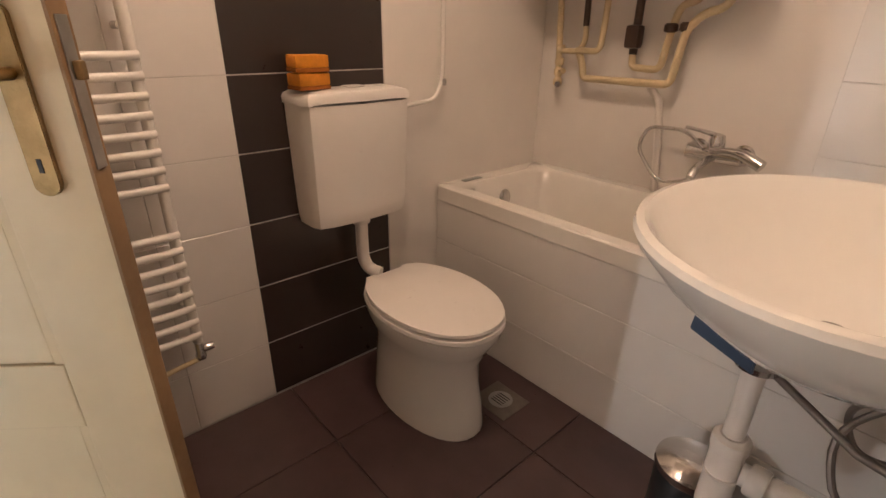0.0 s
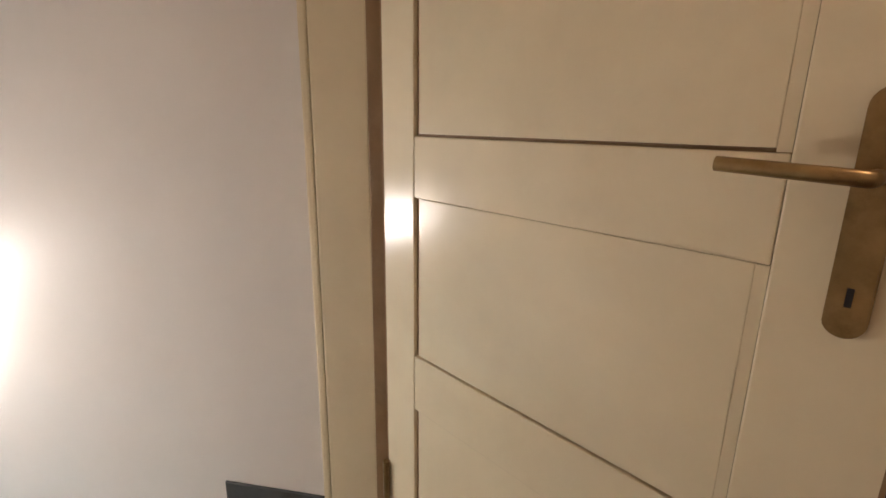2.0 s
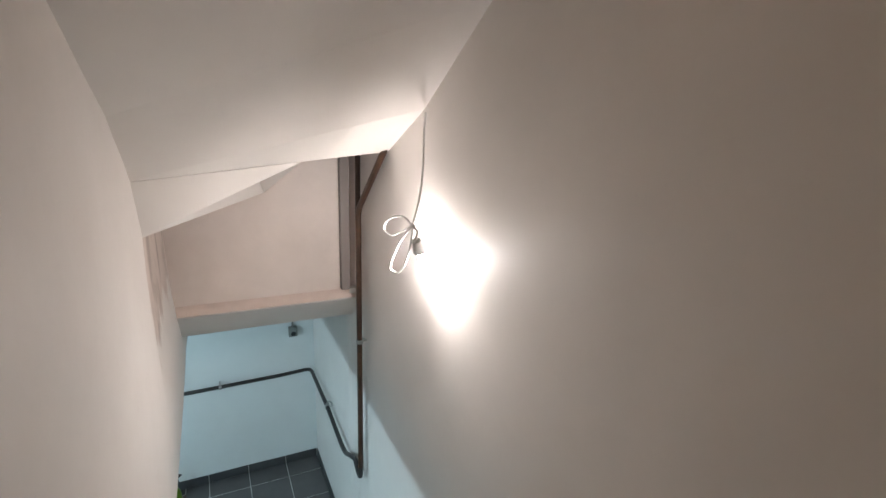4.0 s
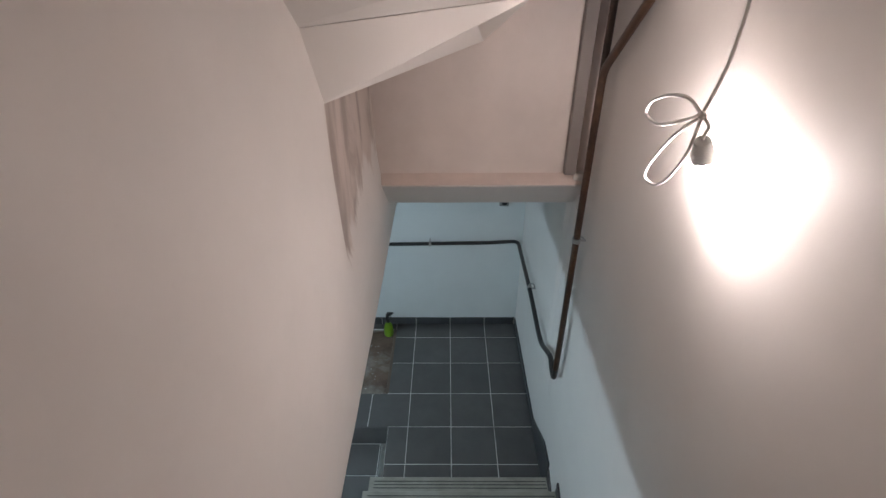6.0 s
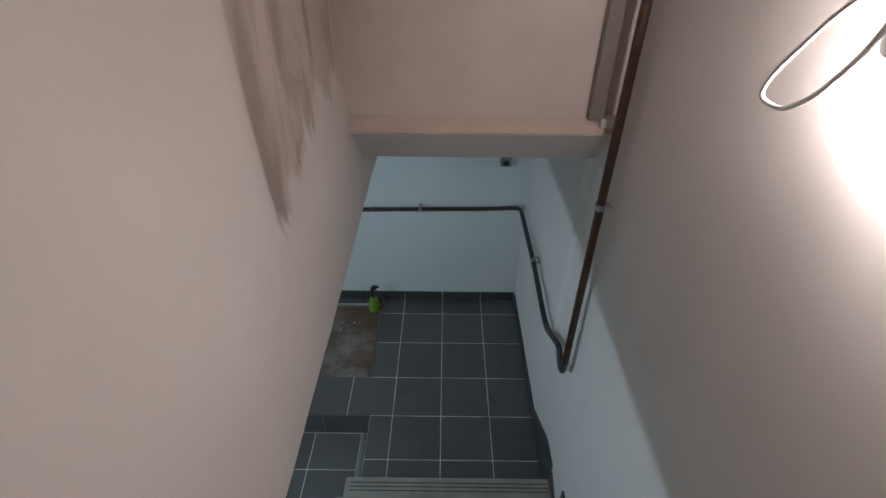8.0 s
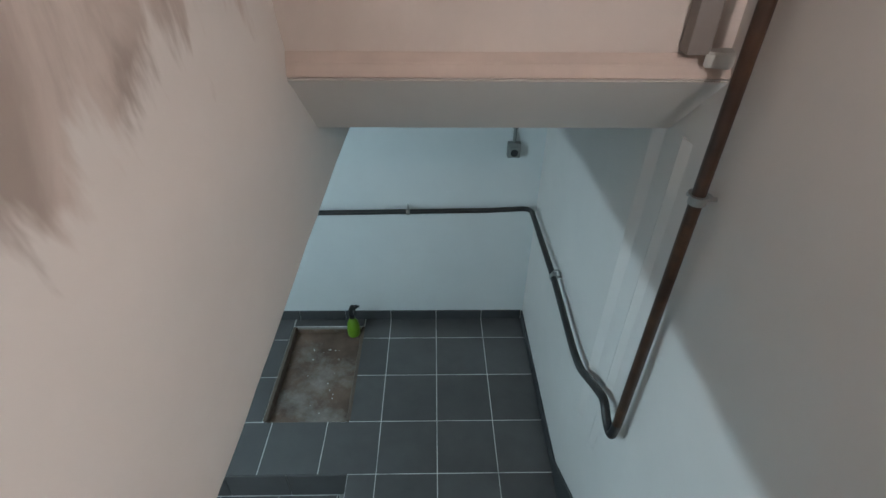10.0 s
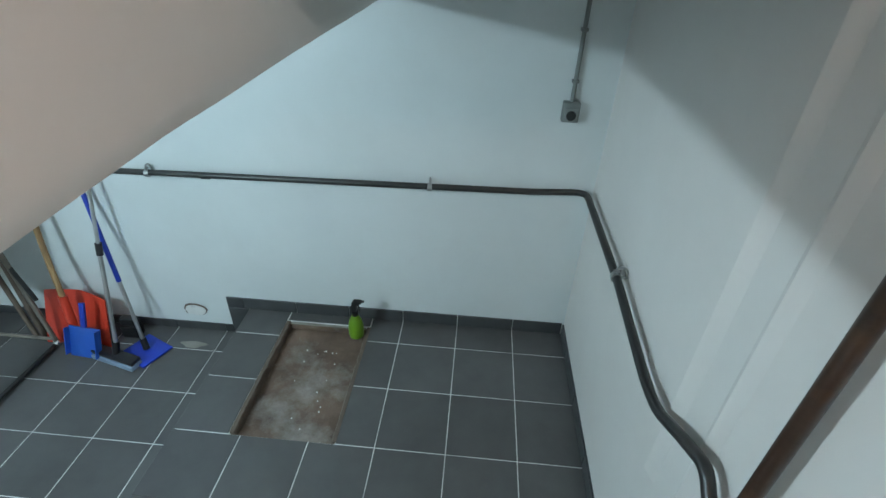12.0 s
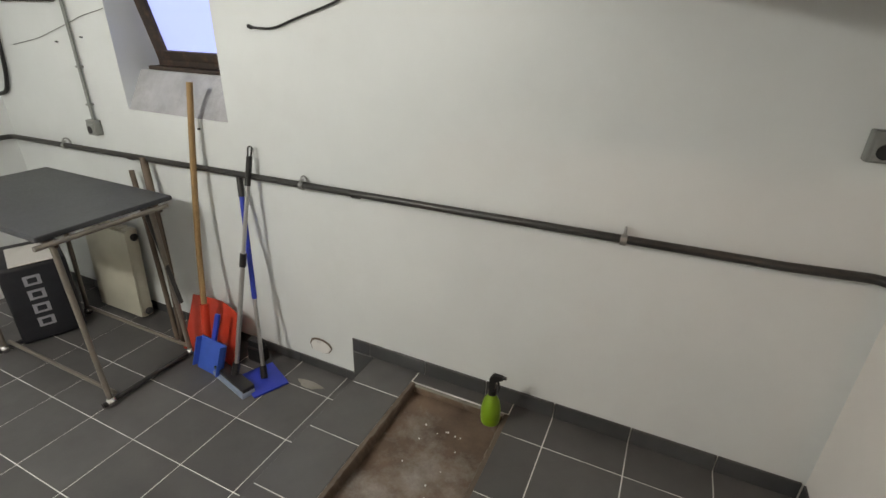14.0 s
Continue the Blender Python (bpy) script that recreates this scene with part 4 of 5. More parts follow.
def heating_pipe():
    p = thing("heating_pipe", 0, 0, 0, "brown and dark grey heating pipe clipped along the walls", "pipe")
    r = 0.0155
    part("riser", tube([(-0.03, 2.35, 1.055), (-0.042, 2.73, 0.725), (-0.042, 2.725, -0.84)], r, 14, bend=0.05), RUSTY_PIPE, p, "rust-brown painted pipe", smooth=True)
    part("riser_top", tube([(-0.037, 2.745, 1.5), (-0.042, 2.735, 0.70)], r * 0.9, 14), RUSTY_PIPE, p, "rust-brown painted pipe", smooth=True)
    part("riser_lower", tube([(-0.042, 2.725, -0.8405), (-0.042, 2.735, -0.925), (-0.042, 2.79, -0.915), (-0.042, 2.845, -0.872), (-0.042, 2.94, -0.918), (-0.042, 3.09, -1.003), (-0.042, 3.20, -1.012), (-0.042, 3.62, -0.972), (-0.042, Y_F - 0.04, -0.975), (-0.3, Y_F - 0.04, -0.989)], r, 14, bend=0.06), DARK_PIPE, p, "dark painted pipe", smooth=True)
    part("wall_run", tube([(-0.3, Y_F - 0.04, -0.989), (-2.2, Y_F - 0.04, -1.020), (X_END + 0.04, Y_F - 0.04, -1.062), (X_END + 0.04, 1.0, -1.12)], r, 14, bend=0.05), DARK_PIPE, p, "dark painted pipe", smooth=True)
    clip(p, -0.042, 2.725, -0.02, "z", (1, 0, 0))
    clip(p, -0.042, 3.64, -0.973, "y", (1, 0, 0))
    for x in (-0.781, -2.2, -4.02):
        clip(p, x, Y_F - 0.04, -0.986 - 0.0172 * abs(x), "x", (0, 1, 0))
    for x in (-1.9, -3.4):
        part("pipe_joint", tube([(x - 0.02, Y_F - 0.04, -0.986 - 0.0172 * abs(x)), (x + 0.02, Y_F - 0.04, -0.985 - 0.0172 * abs(x))], r + 0.0022, 14), DARK_PIPE, p, "slight collar of a joint", smooth=True)


def trunking():
    t = thing("pipe_trunking", -0.135, 2.86, 0.262, "flat taupe pipe casing in the corner of the stairwell", "trunking")
    part("cover", box(0.022, 0.069, -0.042, -0.001, 0.0, 1.35, 0.003), TRUNK_GREY, t)


def socket_box(x, z, top, label):
    s = thing("wall_socket", x, Y_F, z, label, "socket")
    bx = part("box", box(-0.036, 0.036, -0.045, -0.001, -0.043, 0.043, 0.006), GREY_PLASTIC, s, smooth=True)
    part("face", box(-0.029, 0.029, -0.05, -0.0455, -0.037, 0.022, 0.002), SOCKET_GREY, bx)
    part("plug_hole", lathe([(0.018, 0), (0.021, 0.002), (0.021, 0.004)], 20, pose(0, -0.0502, -0.01, 90, 0, 0)), BLACK_PLASTIC, bx, smooth=True)
    part("conduit", tube([(0, -0.018, 0.042), (0, -0.018, top - z - 0.002)], 0.009, 10), GREY_PLASTIC, s, "grey conduit", smooth=True)
    for k in range(2):
        zz = 0.12 + 0.2 * k
        if z + zz < top - 0.03:
            part("conduit_clip", box(-0.014, 0.014, -0.03, -0.001, zz, zz + 0.012, 0.002), GREY_PLASTIC, s)


def window():
    x0, x1, z0 = -3.39, -2.657, -0.79
    w = thing("window_1", (x0 + x1) / 2, Y_F + 0.12, -0.57, "small tilted cellar window with weathered dark wooden frame", "window")
    hx = (x1 - x0) / 2
    part("recess_back", box(-hx, hx, 0.30, 0.33, -0.22, 1.0), PLASTER, w)
    bm = prism([(-0.117, -0.2195), (0.29, -0.2195), (0.29, -0.022), (0.0, -0.022)], "x", -hx + 0.002, hx - 0.002)
    part("sloping_sill", bm, SILL, w, "sloping plastered sill")
    f = 0.045
    part("sill_board", box(-0.30, hx - 0.004, 0.0, 0.11, -0.02, 0.0, 0.004), FRAME_WOOD, w, "weathered wooden sill")
    part("outer_frame", box(-0.27, hx - 0.004, 0.045, 0.10, 0.0005, 0.035, 0.004), FRAME_WOOD, w, "weathered outer frame")
    lean = Matrix.Translation((0, 0.05, 0.037)) @ Matrix.Rotation(radians(14), 4, "X")

    def leaning(bm):
        bm.transform(lean)
        return bm
    part("sash_bottom", leaning(box(-0.25, hx - 0.02, -0.02, 0.02, 0.0, f, 0.004)), FRAME_WOOD, w)
    part("sash_side", leaning(box(-0.25, -0.17, -0.02, 0.02, f, 0.55, 0.004)), FRAME_WOOD, w)
    part("sash_top", leaning(box(-0.25, hx - 0.02, -0.02, 0.02, 0.55, 0.59, 0.004)), FRAME_WOOD, w)
    part("pane", leaning(box(-0.17, hx - 0.02, -0.003, 0.003, f, 0.55)), PANE, w, "frosted daylit pane")
    part("pull_cord", tube([(0.31, 0.03, 0.5), (0.315, 0.02, 0.1), (0.32, -0.02, -0.1)], 0.002, 6), BLACK_PLASTIC, w)


def tools():
    # snow shovel
    foot, top = Vector((-2.89, 4.13, Z_L)), Vector((-2.838, Y_F - 0.03, -0.612))
    t = thing("snow_shovel", *foot, "red plastic snow shovel with ash handle leaning on the wall", "shovel")
    d = top - foot
    part("handle", tube([d * 0.12 + Vector((0.035, -0.015, 0)), d * 0.22 + Vector((0.03, -0.02, 0)), d * 0.42 + Vector((-0.012, 0.0, 0)), d * 0.7 + Vector((-0.012, 0, 0)), d], 0.0155, 12, bend=0.3), WOOD, t, "ash wood handle", smooth=True)
    bm = bmesh.new()
    nx, nz = 12, 8
    m = Matrix.Translation((0.05, 0.01, -0.025)) @ Matrix.Rotation(radians(-18), 4, "X")
    front, back = [], []
    for i in range(nx + 1):
        fr, bk = [], []
        for j in range(nz + 1):
            u, v = i / nx - 0.5, j / nz
            x, z = u * (0.40 - 0.03 * v) - 0.02, 0.31 * v * (1 - 0.12 * abs(u)) + 0.04 * (0.5 - u) * v + 0.02
            yy = -0.035 * (u * 2) ** 2 + 0.02 * v
            fr.append(bm.verts.new(m @ Vector((x, yy, z + 0.003))))
            bk.append(bm.verts.new(m @ Vector((x, yy + 0.006, z + 0.003))))
        front.append(fr)
        back.append(bk)
    for i in range(nx):
        for j in range(nz):
            bm.faces.new((front[i][j], front[i + 1][j], front[i + 1][j + 1], front[i][j + 1]))
            bm.faces.new((back[i][j], back[i][j + 1], back[i + 1][j + 1], back[i + 1][j]))
    for g, h in ((0, nx),):
        for i in range(nx):
            bm.faces.new((front[i][0], back[i][0], back[i + 1][0], front[i + 1][0]))
            bm.faces.new((front[i][nz], front[i + 1][nz], back[i + 1][nz], back[i][nz]))
        for j in range(nz):
            bm.faces.new((front[0][j], front[0][j + 1], back[0][j + 1], back[0][j]))
            bm.faces.new((front[nx][j], back[nx][j], back[nx][j + 1], front[nx][j + 1]))
    part("blade", bm, RED_PLASTIC, t, "bright red plastic blade", smooth=True)
    part("blade_socket", tube([d * 0.08 + Vector((0.04, -0.02, 0)), d * 0.235 + Vector((0.028, -0.02, 0))], 0.024, 12), RED_PLASTIC, t, smooth=True)
    # blue dustpan with upright blade
    t = thing("blue_dustpan", -2.752, 4.035, Z_L, "blue plastic dustpan standing upright against the red shovel", "dustpan", rx=-20, rz=-5)
    part("pan", box(-0.10, 0.10, -0.012, 0.0, 0.002, 0.19, 0.004), PAN_BLUE, t, smooth=True)
    for x in (-0.097, 0.097):
        part("side", box(x - 0.003, x + 0.003, -0.045, -0.0125, 0.02, 0.185, 0.002), PAN_BLUE, t)
    part("grip", box(-0.016, 0.016, -0.016, 0.002, 0.19, 0.34, 0.006), BLUE_PLASTIC, t, smooth=True)
    # silver squeegee mop
    foot, top = Vector((-2.56, 4.03, Z_L)), Vector((-2.508, Y_F - 0.03, -0.895))
    t = thing("sponge_mop", *foot, "squeeze mop with aluminium pole leaning against the wall", "mop")
    d = top - foot
    part("pole", tube([d * 0.09, d * 0.55], 0.012, 12), ALU, t, smooth=True)
    part("upper_pole", tube([d * 0.55, d * 0.86], 0.010, 12), ALU, t, smooth=True)
    part("clamp", tube([d * 0.53, d * 0.585], 0.017, 12), BLACK_PLASTIC, t, smooth=True)
    g = part("grip", tube([d * 0.86, d * 0.975], 0.014, 12), BLACK_PLASTIC, t, "black grip", smooth=True)
    up = d.normalized()
    part("hanging_ring", tube([d * 0.975 + Vector((-0.01, 0, 0)), d * 0.975 + up * 0.045 + Vector((-0.013, 0, 0)), d * 0.975 + up * 0.045 + Vector((0.013, 0, 0)), d * 0.975 + Vector((0.01, 0, 0))], 0.004, 8, bend=0.015), BLACK_PLASTIC, g, smooth=True)
    hd = bmesh.new()
    box(-0.15, 0.15, -0.035, 0.03, 0.035, 0.06, 0.006, bm=hd)
    hd.transform(Matrix.Rotation(radians(-14), 4, "Z"))
    part("head", hd, BLACK_PLASTIC, t, smooth=True)
    hd = bmesh.new()
    box(-0.15, 0.15, -0.045, 0.03, 0.001, 0.034, 0.008, bm=hd)
    hd.transform(Matrix.Rotation(radians(-14), 4, "Z"))
    part("sponge_head", hd, FOAM, t, "grey-blue foam head", smooth=True)
    part("knuckle", tube([(0, 0, 0.04), d * 0.1], 0.02, 12), BLACK_PLASTIC, t, smooth=True)
    # blue-handled broom with dustpan
    foot, top = Vector((-2.44, 4.12, Z_L)), Vector((-2.605, Y_F - 0.03, -1.03))
    t = thing("lobby_broom", *foot, "blue-handled long dustpan broom leaning behind the mop", "broom")
    d = top - foot
    part("pole", tube([d * 0.06, d * 0.42], 0.011, 12), ALU, t, smooth=True)
    part("sleeve", tube([d * 0.42, d * 0.9], 0.013, 12), BLUE_PLASTIC, t, "blue sleeve", smooth=True)
    part("grip", tube([d * 0.9, d], 0.016, 12), BLACK_PLASTIC, t, "black grip", smooth=True)
    part("joint", tube([(0, 0, 0.02), d * 0.08], 0.018, 12), BLACK_PLASTIC, t, smooth=True)
    hd = bmesh.new()
    box(-0.11, 0.11, -0.10, 0.09, 0.002, 0.014, 0.004, bm=hd)
    hd.transform(Matrix.Rotation(radians(-24), 4, "Z"))
    part("pan", hd, BLUE_PLASTIC, t, "blue flat pan", smooth=True)
    # black bristle brush
    t = thing("black_brush", -2.60, 4.25, Z_L, "small black bristle brush between the shovel and broom", "brush")
    part("bristles", box(-0.05, 0.05, -0.04, 0.03, 0.001, 0.09, 0.01), BLACK_PLASTIC, t)
    part("brush_back", box(-0.045, 0.045, -0.03, 0.02, 0.091, 0.14, 0.008), BLACK_PLASTIC, t)
    # two old wooden sticks
    for nm, fx, tx, tz, r in (("wooden_stick", -3.11, -3.29, -1.03, 0.020), ("wooden_stick", -3.17, -3.42, -1.12, 0.014)):
        t = thing(nm, fx, 4.16, Z_L, "old grey-brown wooden stick leaning on the wall behind the table", "stick", group="wooden sticks")
        d = Vector((tx, Y_F - 0.05, tz)) - Vector((fx, 4.16, Z_L))
        part("shaft", tube([(0, 0, 0.003), d * 0.5 + Vector((0.01, 0, 0)), d], r, 12, bend=0.3), OLD_WOOD, t, smooth=True)


def spray_bottle():
    b = thing("spray_bottle", -1.175, 4.19, Z_P, "lime green spray bottle with black trigger beside the floor pit", "bottle")
    part("body", lathe([(0.030, 0), (0.040, 0.006), (0.043, 0.03), (0.043, 0.075), (0.036, 0.115), (0.022, 0.145), (0.016, 0.155)], 24), GREEN_PLASTIC, b, smooth=True)
    part("collar", lathe([(0.018, 0.155), (0.019, 0.16), (0.018, 0.18)], 18), BLACK_PLASTIC, b, smooth=True)
    h = part("spray_head", prism([(-0.016, 0.18), (0.012, 0.18), (0.014, 0.225), (0.045, 0.245), (0.045, 0.262), (0.0, 0.262), (-0.014, 0.24)], "y", -0.010, 0.010, bevel=0.003), BLACK_PLASTIC, b, "black spray head", smooth=True)
    part("trigger", tube([(0.022, 0, 0.225), (0.030, 0, 0.20), (0.026, 0, 0.175)], 0.005, 8, bend=0.01), BLACK_PLASTIC, h, smooth=True)
    part("nozzle", tube([(0.045, 0, 0.254), (0.056, 0, 0.256)], 0.007, 10), BLACK_PLASTIC, h, smooth=True)


def table():
    t = thing("folding_table", -2.977, 3.632, Z_L, "tall dark-topped table on a worn tube frame with ball feet", "table")
    # local frame: x from 0 to -1.1, y from 0 to 0.5
    L, D, H = 0.95, 0.465, 0.935
    part("tabletop", box(-L - 0.10, 0.03, -0.085, D + 0.075, H, H + 0.025, 0.006), TABLETOP, t)
    part("top_rail", tube([(0.03, -0.10, H - 0.02), (0.03, D + 0.04, H - 0.02)], 0.012, 12), TABLE_STEEL, t, smooth=True)
    part("top_rail", tube([(-L, -0.06, H - 0.02), (-L, D + 0.03, H - 0.02)], 0.012, 12), TABLE_STEEL, t, smooth=True)
    for y in (-0.02, D):
        part("side_rail", tube([(-L, y, H - 0.035), (0.03, y, H - 0.035)], 0.010, 12), RUSTY_PIPE, t, smooth=True)
    for x in (0, -L):
        for y in (0, D):
            xt, yt = x - (0.05 if x == 0 else -0.06), y
            part("leg", tube([(x, y, 0.03), (xt, yt, H - 0.03)], 0.013, 12), TABLE_STEEL, t, "worn tube leg", smooth=True)
            f = bmesh.new()
            bmesh.ops.create_uvsphere(f, u_segments=16, v_segments=10, radius=0.026, matrix=pose(x, y, 0.027))
            part("ball_foot", f, CHROME, t, "round metal foot", smooth=True)
    for x in (0, -L):
        part("foot_rail", tube([(x, -0.04, 0.028), (x, D, 0.028)], 0.014, 12), DARK_PIPE, t, "dark foot rail", smooth=True)
    for y in (0.03, D):
        part("long_stretcher", tube([(-L, y, 0.06), (0, y, 0.06)], 0.010, 12), TABLE_STEEL, t, "worn grey stretcher", smooth=True)
    part("brace", tube([(-0.10, D, H - 0.05), (0.02, D, 0.36)], 0.012, 12), DARK_PIPE, t, smooth=True)


def old_radiator():
    r = thing("spare_radiator", -3.735, 4.285, Z_L, "cream column radiator stored under the table against the wall", "radiator", rx=-3, rz=0)
    part("panel", box(-0.22, 0.19, -0.085, -0.07, 0.02, 0.6, 0.008), RAD_CREAM, r, "flat cream front", smooth=True)
    for k in range(5):
        x = -0.20 + 0.08 * k
        part("column", box(x, x + 0.066, -0.069, 0.0, 0.01, 0.61, 0.012), RAD_CREAM, r, smooth=True)
    for z in (0.05, 0.56):
        part("hub", lathe([(0.022, 0), (0.024, 0.01), (0.012, 0.02)], 16, pose(0.19, -0.035, z, 0, 90, 0)), DARK_PIPE, r, smooth=True)


def speaker():
    s = thing("black_crate", -4.02, 3.93, Z_L, "black padded case with a silver printed stripe under the table", "case", rz=-22)
    part("body", box(-0.2, 0.2, -0.16, 0.16, 0.005, 0.5, 0.03, segments=3), SPEAKER_CLOTH, s, smooth=True)
    for k in range(4):
        z = 0.10 + 0.09 * k
        part("printed_square", box(0.2005, 0.203, -0.06, 0.02, z, z + 0.06), PLASTIC_BAG, s, "silver printed square")
        part("printed_hole", box(0.2032, 0.204, -0.042, 0.002, z + 0.014, z + 0.046), SPEAKER_CLOTH, s)
    part("flap", box(-0.1, 0.203, -0.10, 0.12, 0.501, 0.508, 0.002), PLASTIC, s, "pale paper on top")


def cellar_lamp():
    l = thing("cellar_lamp", -2.75, 2.1, CEIL, "cool white glowing bulb hanging from the cellar ceiling", "lamp")
    part("rose", lathe([(0.04, -0.001), (0.042, -0.008), (0.03, -0.02), (0.006, -0.022)], 24), ENAMEL, l, smooth=True)
    part("cord", tube([(0, 0, -0.02), (0, 0, -0.10)], 0.003, 8), CABLE, l)
    part("lamp_holder", lathe([(0.008, -0.095), (0.018, -0.10), (0.018, -0.14)], 16), PLASTIC, l, smooth=True)
    part("glass", lathe([(0.018, -0.14), (0.045, -0.165), (0.058, -0.20), (0.045, -0.24), (0.015, -0.257)], 24), TUBE_GLOW, l, "glowing glass", smooth=True)


WIRE = [(-4.30, Y_F - 0.006, -0.50), (-4.02, Y_F - 0.006, -0.455), (-3.70, Y_F - 0.006, -0.37), (-3.58, Y_F - 0.006, -0.335), (-3.44, Y_F - 0.006, -0.31), (-3.395, Y_F - 0.006, -0.30)]
BLACK = [(-4.40, Y_F - 0.02, -0.36), (-4.42, Y_F - 0.02, -0.50), (-4.45, Y_F - 0.02, -0.66), (-4.51, Y_F - 0.02, -0.78), (-4.62, Y_F - 0.02, -0.80)]


def details():
    # wire on the far wall
    w = thing("wall_wire", 0, 0, 0, "dark loose wire end hanging from the cellar ceiling on the wall", "wire")
    part("wire", tube([(-1.60, Y_F - 0.01, -0.05), (-1.959, Y_F - 0.012, -0.262), (-2.189, Y_F - 0.012, -0.33), (-2.30, Y_F - 0.012, -0.368), (-2.42, Y_F - 0.012, -0.362)], 0.005, 8, bend=0.06), BLACK_PLASTIC, w, smooth=True)
    part("wire_end", tube([(-2.415, Y_F - 0.012, -0.363), (-2.432, Y_F - 0.012, -0.358)], 0.009, 8), BLACK_PLASTIC, w)
    # chipped plaster patch
    p = thing("plaster_patch", -2.216, Y_F, -1.955, "chipped patch of bare filler above the skirting", "patch")
    p["kind"] = "structure"
    bm = bmesh.new()
    pts = []
    for k in range(18):
        a = 2 * math.pi * k / 18
        rr = 0.075 * (1 + 0.25 * noise.noise(Vector((math.cos(a) * 2, math.sin(a) * 2, 5))))
        pts.append((rr * math.cos(a), 0.62 * rr * math.sin(a)))
    part("filler", prism(pts, "y", -0.004, -0.0005), OLD_WOOD, p)
    part("filler_skin", prism([(0.88 * u, 0.84 * v - 0.004) for u, v in pts], "y", -0.007, -0.0042), GROUT, p)
    for name, points, rad, mat in (("thin_wire", WIRE, 0.0022, GREY_PLASTIC), ("black_cable", BLACK, 0.012, BLACK_PLASTIC)):
        t = thing(name, 0, 0, 0, "thin loose grey wire strung along the far wall" if mat is GREY_PLASTIC else "thick black cable hanging in a loop on the far wall", "cable")
        part("strand", tube(points, rad, 8, bend=0.05), mat, t, smooth=True)
    p = thing("mortar_smear", -2.20, 4.20, Z_L, "pale mortar smear on the grey floor tile beside the step", "patch")
    p["kind"] = "structure"
    rim = [(0.075 * math.cos(a) * (1 + 0.3 * math.sin(3 * a)), 0.028 * math.sin(a)) for a in (2 * math.pi * k / 20 for k in range(20))]
    part("smear", prism(rim, "z", 0.0008, 0.0018), CONCRETE, p)
    # cellar floor drain at the stair foot
    d = thing("cellar_floor_drain", -1.40, 2.66, Z_L, "small square floor drain with a round grate beside the stair foot", "drain")
    part("plate", box(-0.07, 0.07, -0.07, 0.07, 0.001, 0.004, 0.001), ZINC, d)
    for k in range(6):
        for q in range(6):
            x, y = (k - 2.5) * 0.014, (q - 2.5) * 0.014
            if x * x + y * y < 0.0016:
                part("hole", box(x - 0.0045, x + 0.0045, y - 0.0045, y + 0.0045, 0.0042, 0.0048), BLACK_PLASTIC, d)
    # dark bar high on the wall
    t = thing("wall_batten", -4.2, Y_F, -0.24, "dark horizontal wooden batten high on the far cellar wall", "batten")
    part("batten", box(-0.42, 0.42, -0.045, -0.001, -0.03, 0.03, 0.005), FRAME_WOOD, t)
    # nails and chips on the far wall
    for x, z in ((-3.63, -0.44), (-2.86, -0.84), (-3.86, -0.47)):
        n = thing("wall_nail", x, Y_F, z, "small dark nail stub sticking out of the cellar wall", "nail", group="wall nails")
        part("shank", tube([(0, -0.001, 0), (0.002, -0.016, 0.002)], 0.004, 8), BLACK_PLASTIC, n)


# ---- tiles, last ----
def tile_mesh(name, w, h, t, mat, b=0.0015):
    """One tile lying in x and y, its top at z = 0."""
    bm = bmesh.new()
    lo = [bm.verts.new(p) for p in ((-w / 2, -h / 2, -t), (w / 2, -h / 2, -t), (w / 2, h / 2, -t), (-w / 2, h / 2, -t))]
    mid = [bm.verts.new(p) for p in ((-w / 2, -h / 2, -b), (w / 2, -h / 2, -b), (w / 2, h / 2, -b), (-w / 2, h / 2, -b))]
    top = [bm.verts.new(p) for p in ((-w / 2 + b, -h / 2 + b, 0), (w / 2 - b, -h / 2 + b, 0), (w / 2 - b, h / 2 - b, 0), (-w / 2 + b, h / 2 - b, 0))]
    for a, c in ((lo, mid), (mid, top)):
        for k in range(4):
            bm.faces.new((a[k], a[(k + 1) % 4], c[(k + 1) % 4], c[k]))
    bm.faces.new(top)
    me = bpy.data.meshes.new(name)
    bm.to_mesh(me)
    bm.free()
    me.materials.append(mat)
    return me


MESHES = {}


def lay(name, parent, mat, m, w, h, t=0.008):
    key = (mat.name, round(w, 3), round(h, 3))
    if key not in MESHES:
        MESHES[key] = tile_mesh(name, w, h, t, mat)
    ob = new(name, MESHES[key])
    ob.parent = parent
    ob.matrix_parent_inverse = parent.matrix_world.inverted()
    ob.matrix_world = m
    return ob


def cuts(a, b, first, step):
    """Grid lines from a to b, through first."""
    lines = [a]
    x = first + math.ceil((a - first) / step + 1e-6) * step
    while x < b - 1e-6:
        if x - a > 0.012:
            lines.append(x)
        x += step
    if b - lines[-1] < 0.012:
        lines.pop()
    return lines + [b]


def grid_tiles(name, parent, mat, xs, ys, m, joint, skip=None):
    for x0, x1 in zip(xs, xs[1:]):
        for y0, y1 in zip(ys, ys[1:]):
            if skip and skip((x0 + x1) / 2, (y0 + y1) / 2):
                continue
            w, h = x1 - x0 - joint, y1 - y0 - joint
            if min(w, h) > 0.008:
                tilt = pose(0, 0, random.uniform(-0.0003, 0.0003), random.uniform(-0.06, 0.06), random.uniform(-0.06, 0.06), 0)
                lay(name, parent, mat, m @ pose((x0 + x1) / 2, (y0 + y1) / 2, 0) @ tilt, w, h)


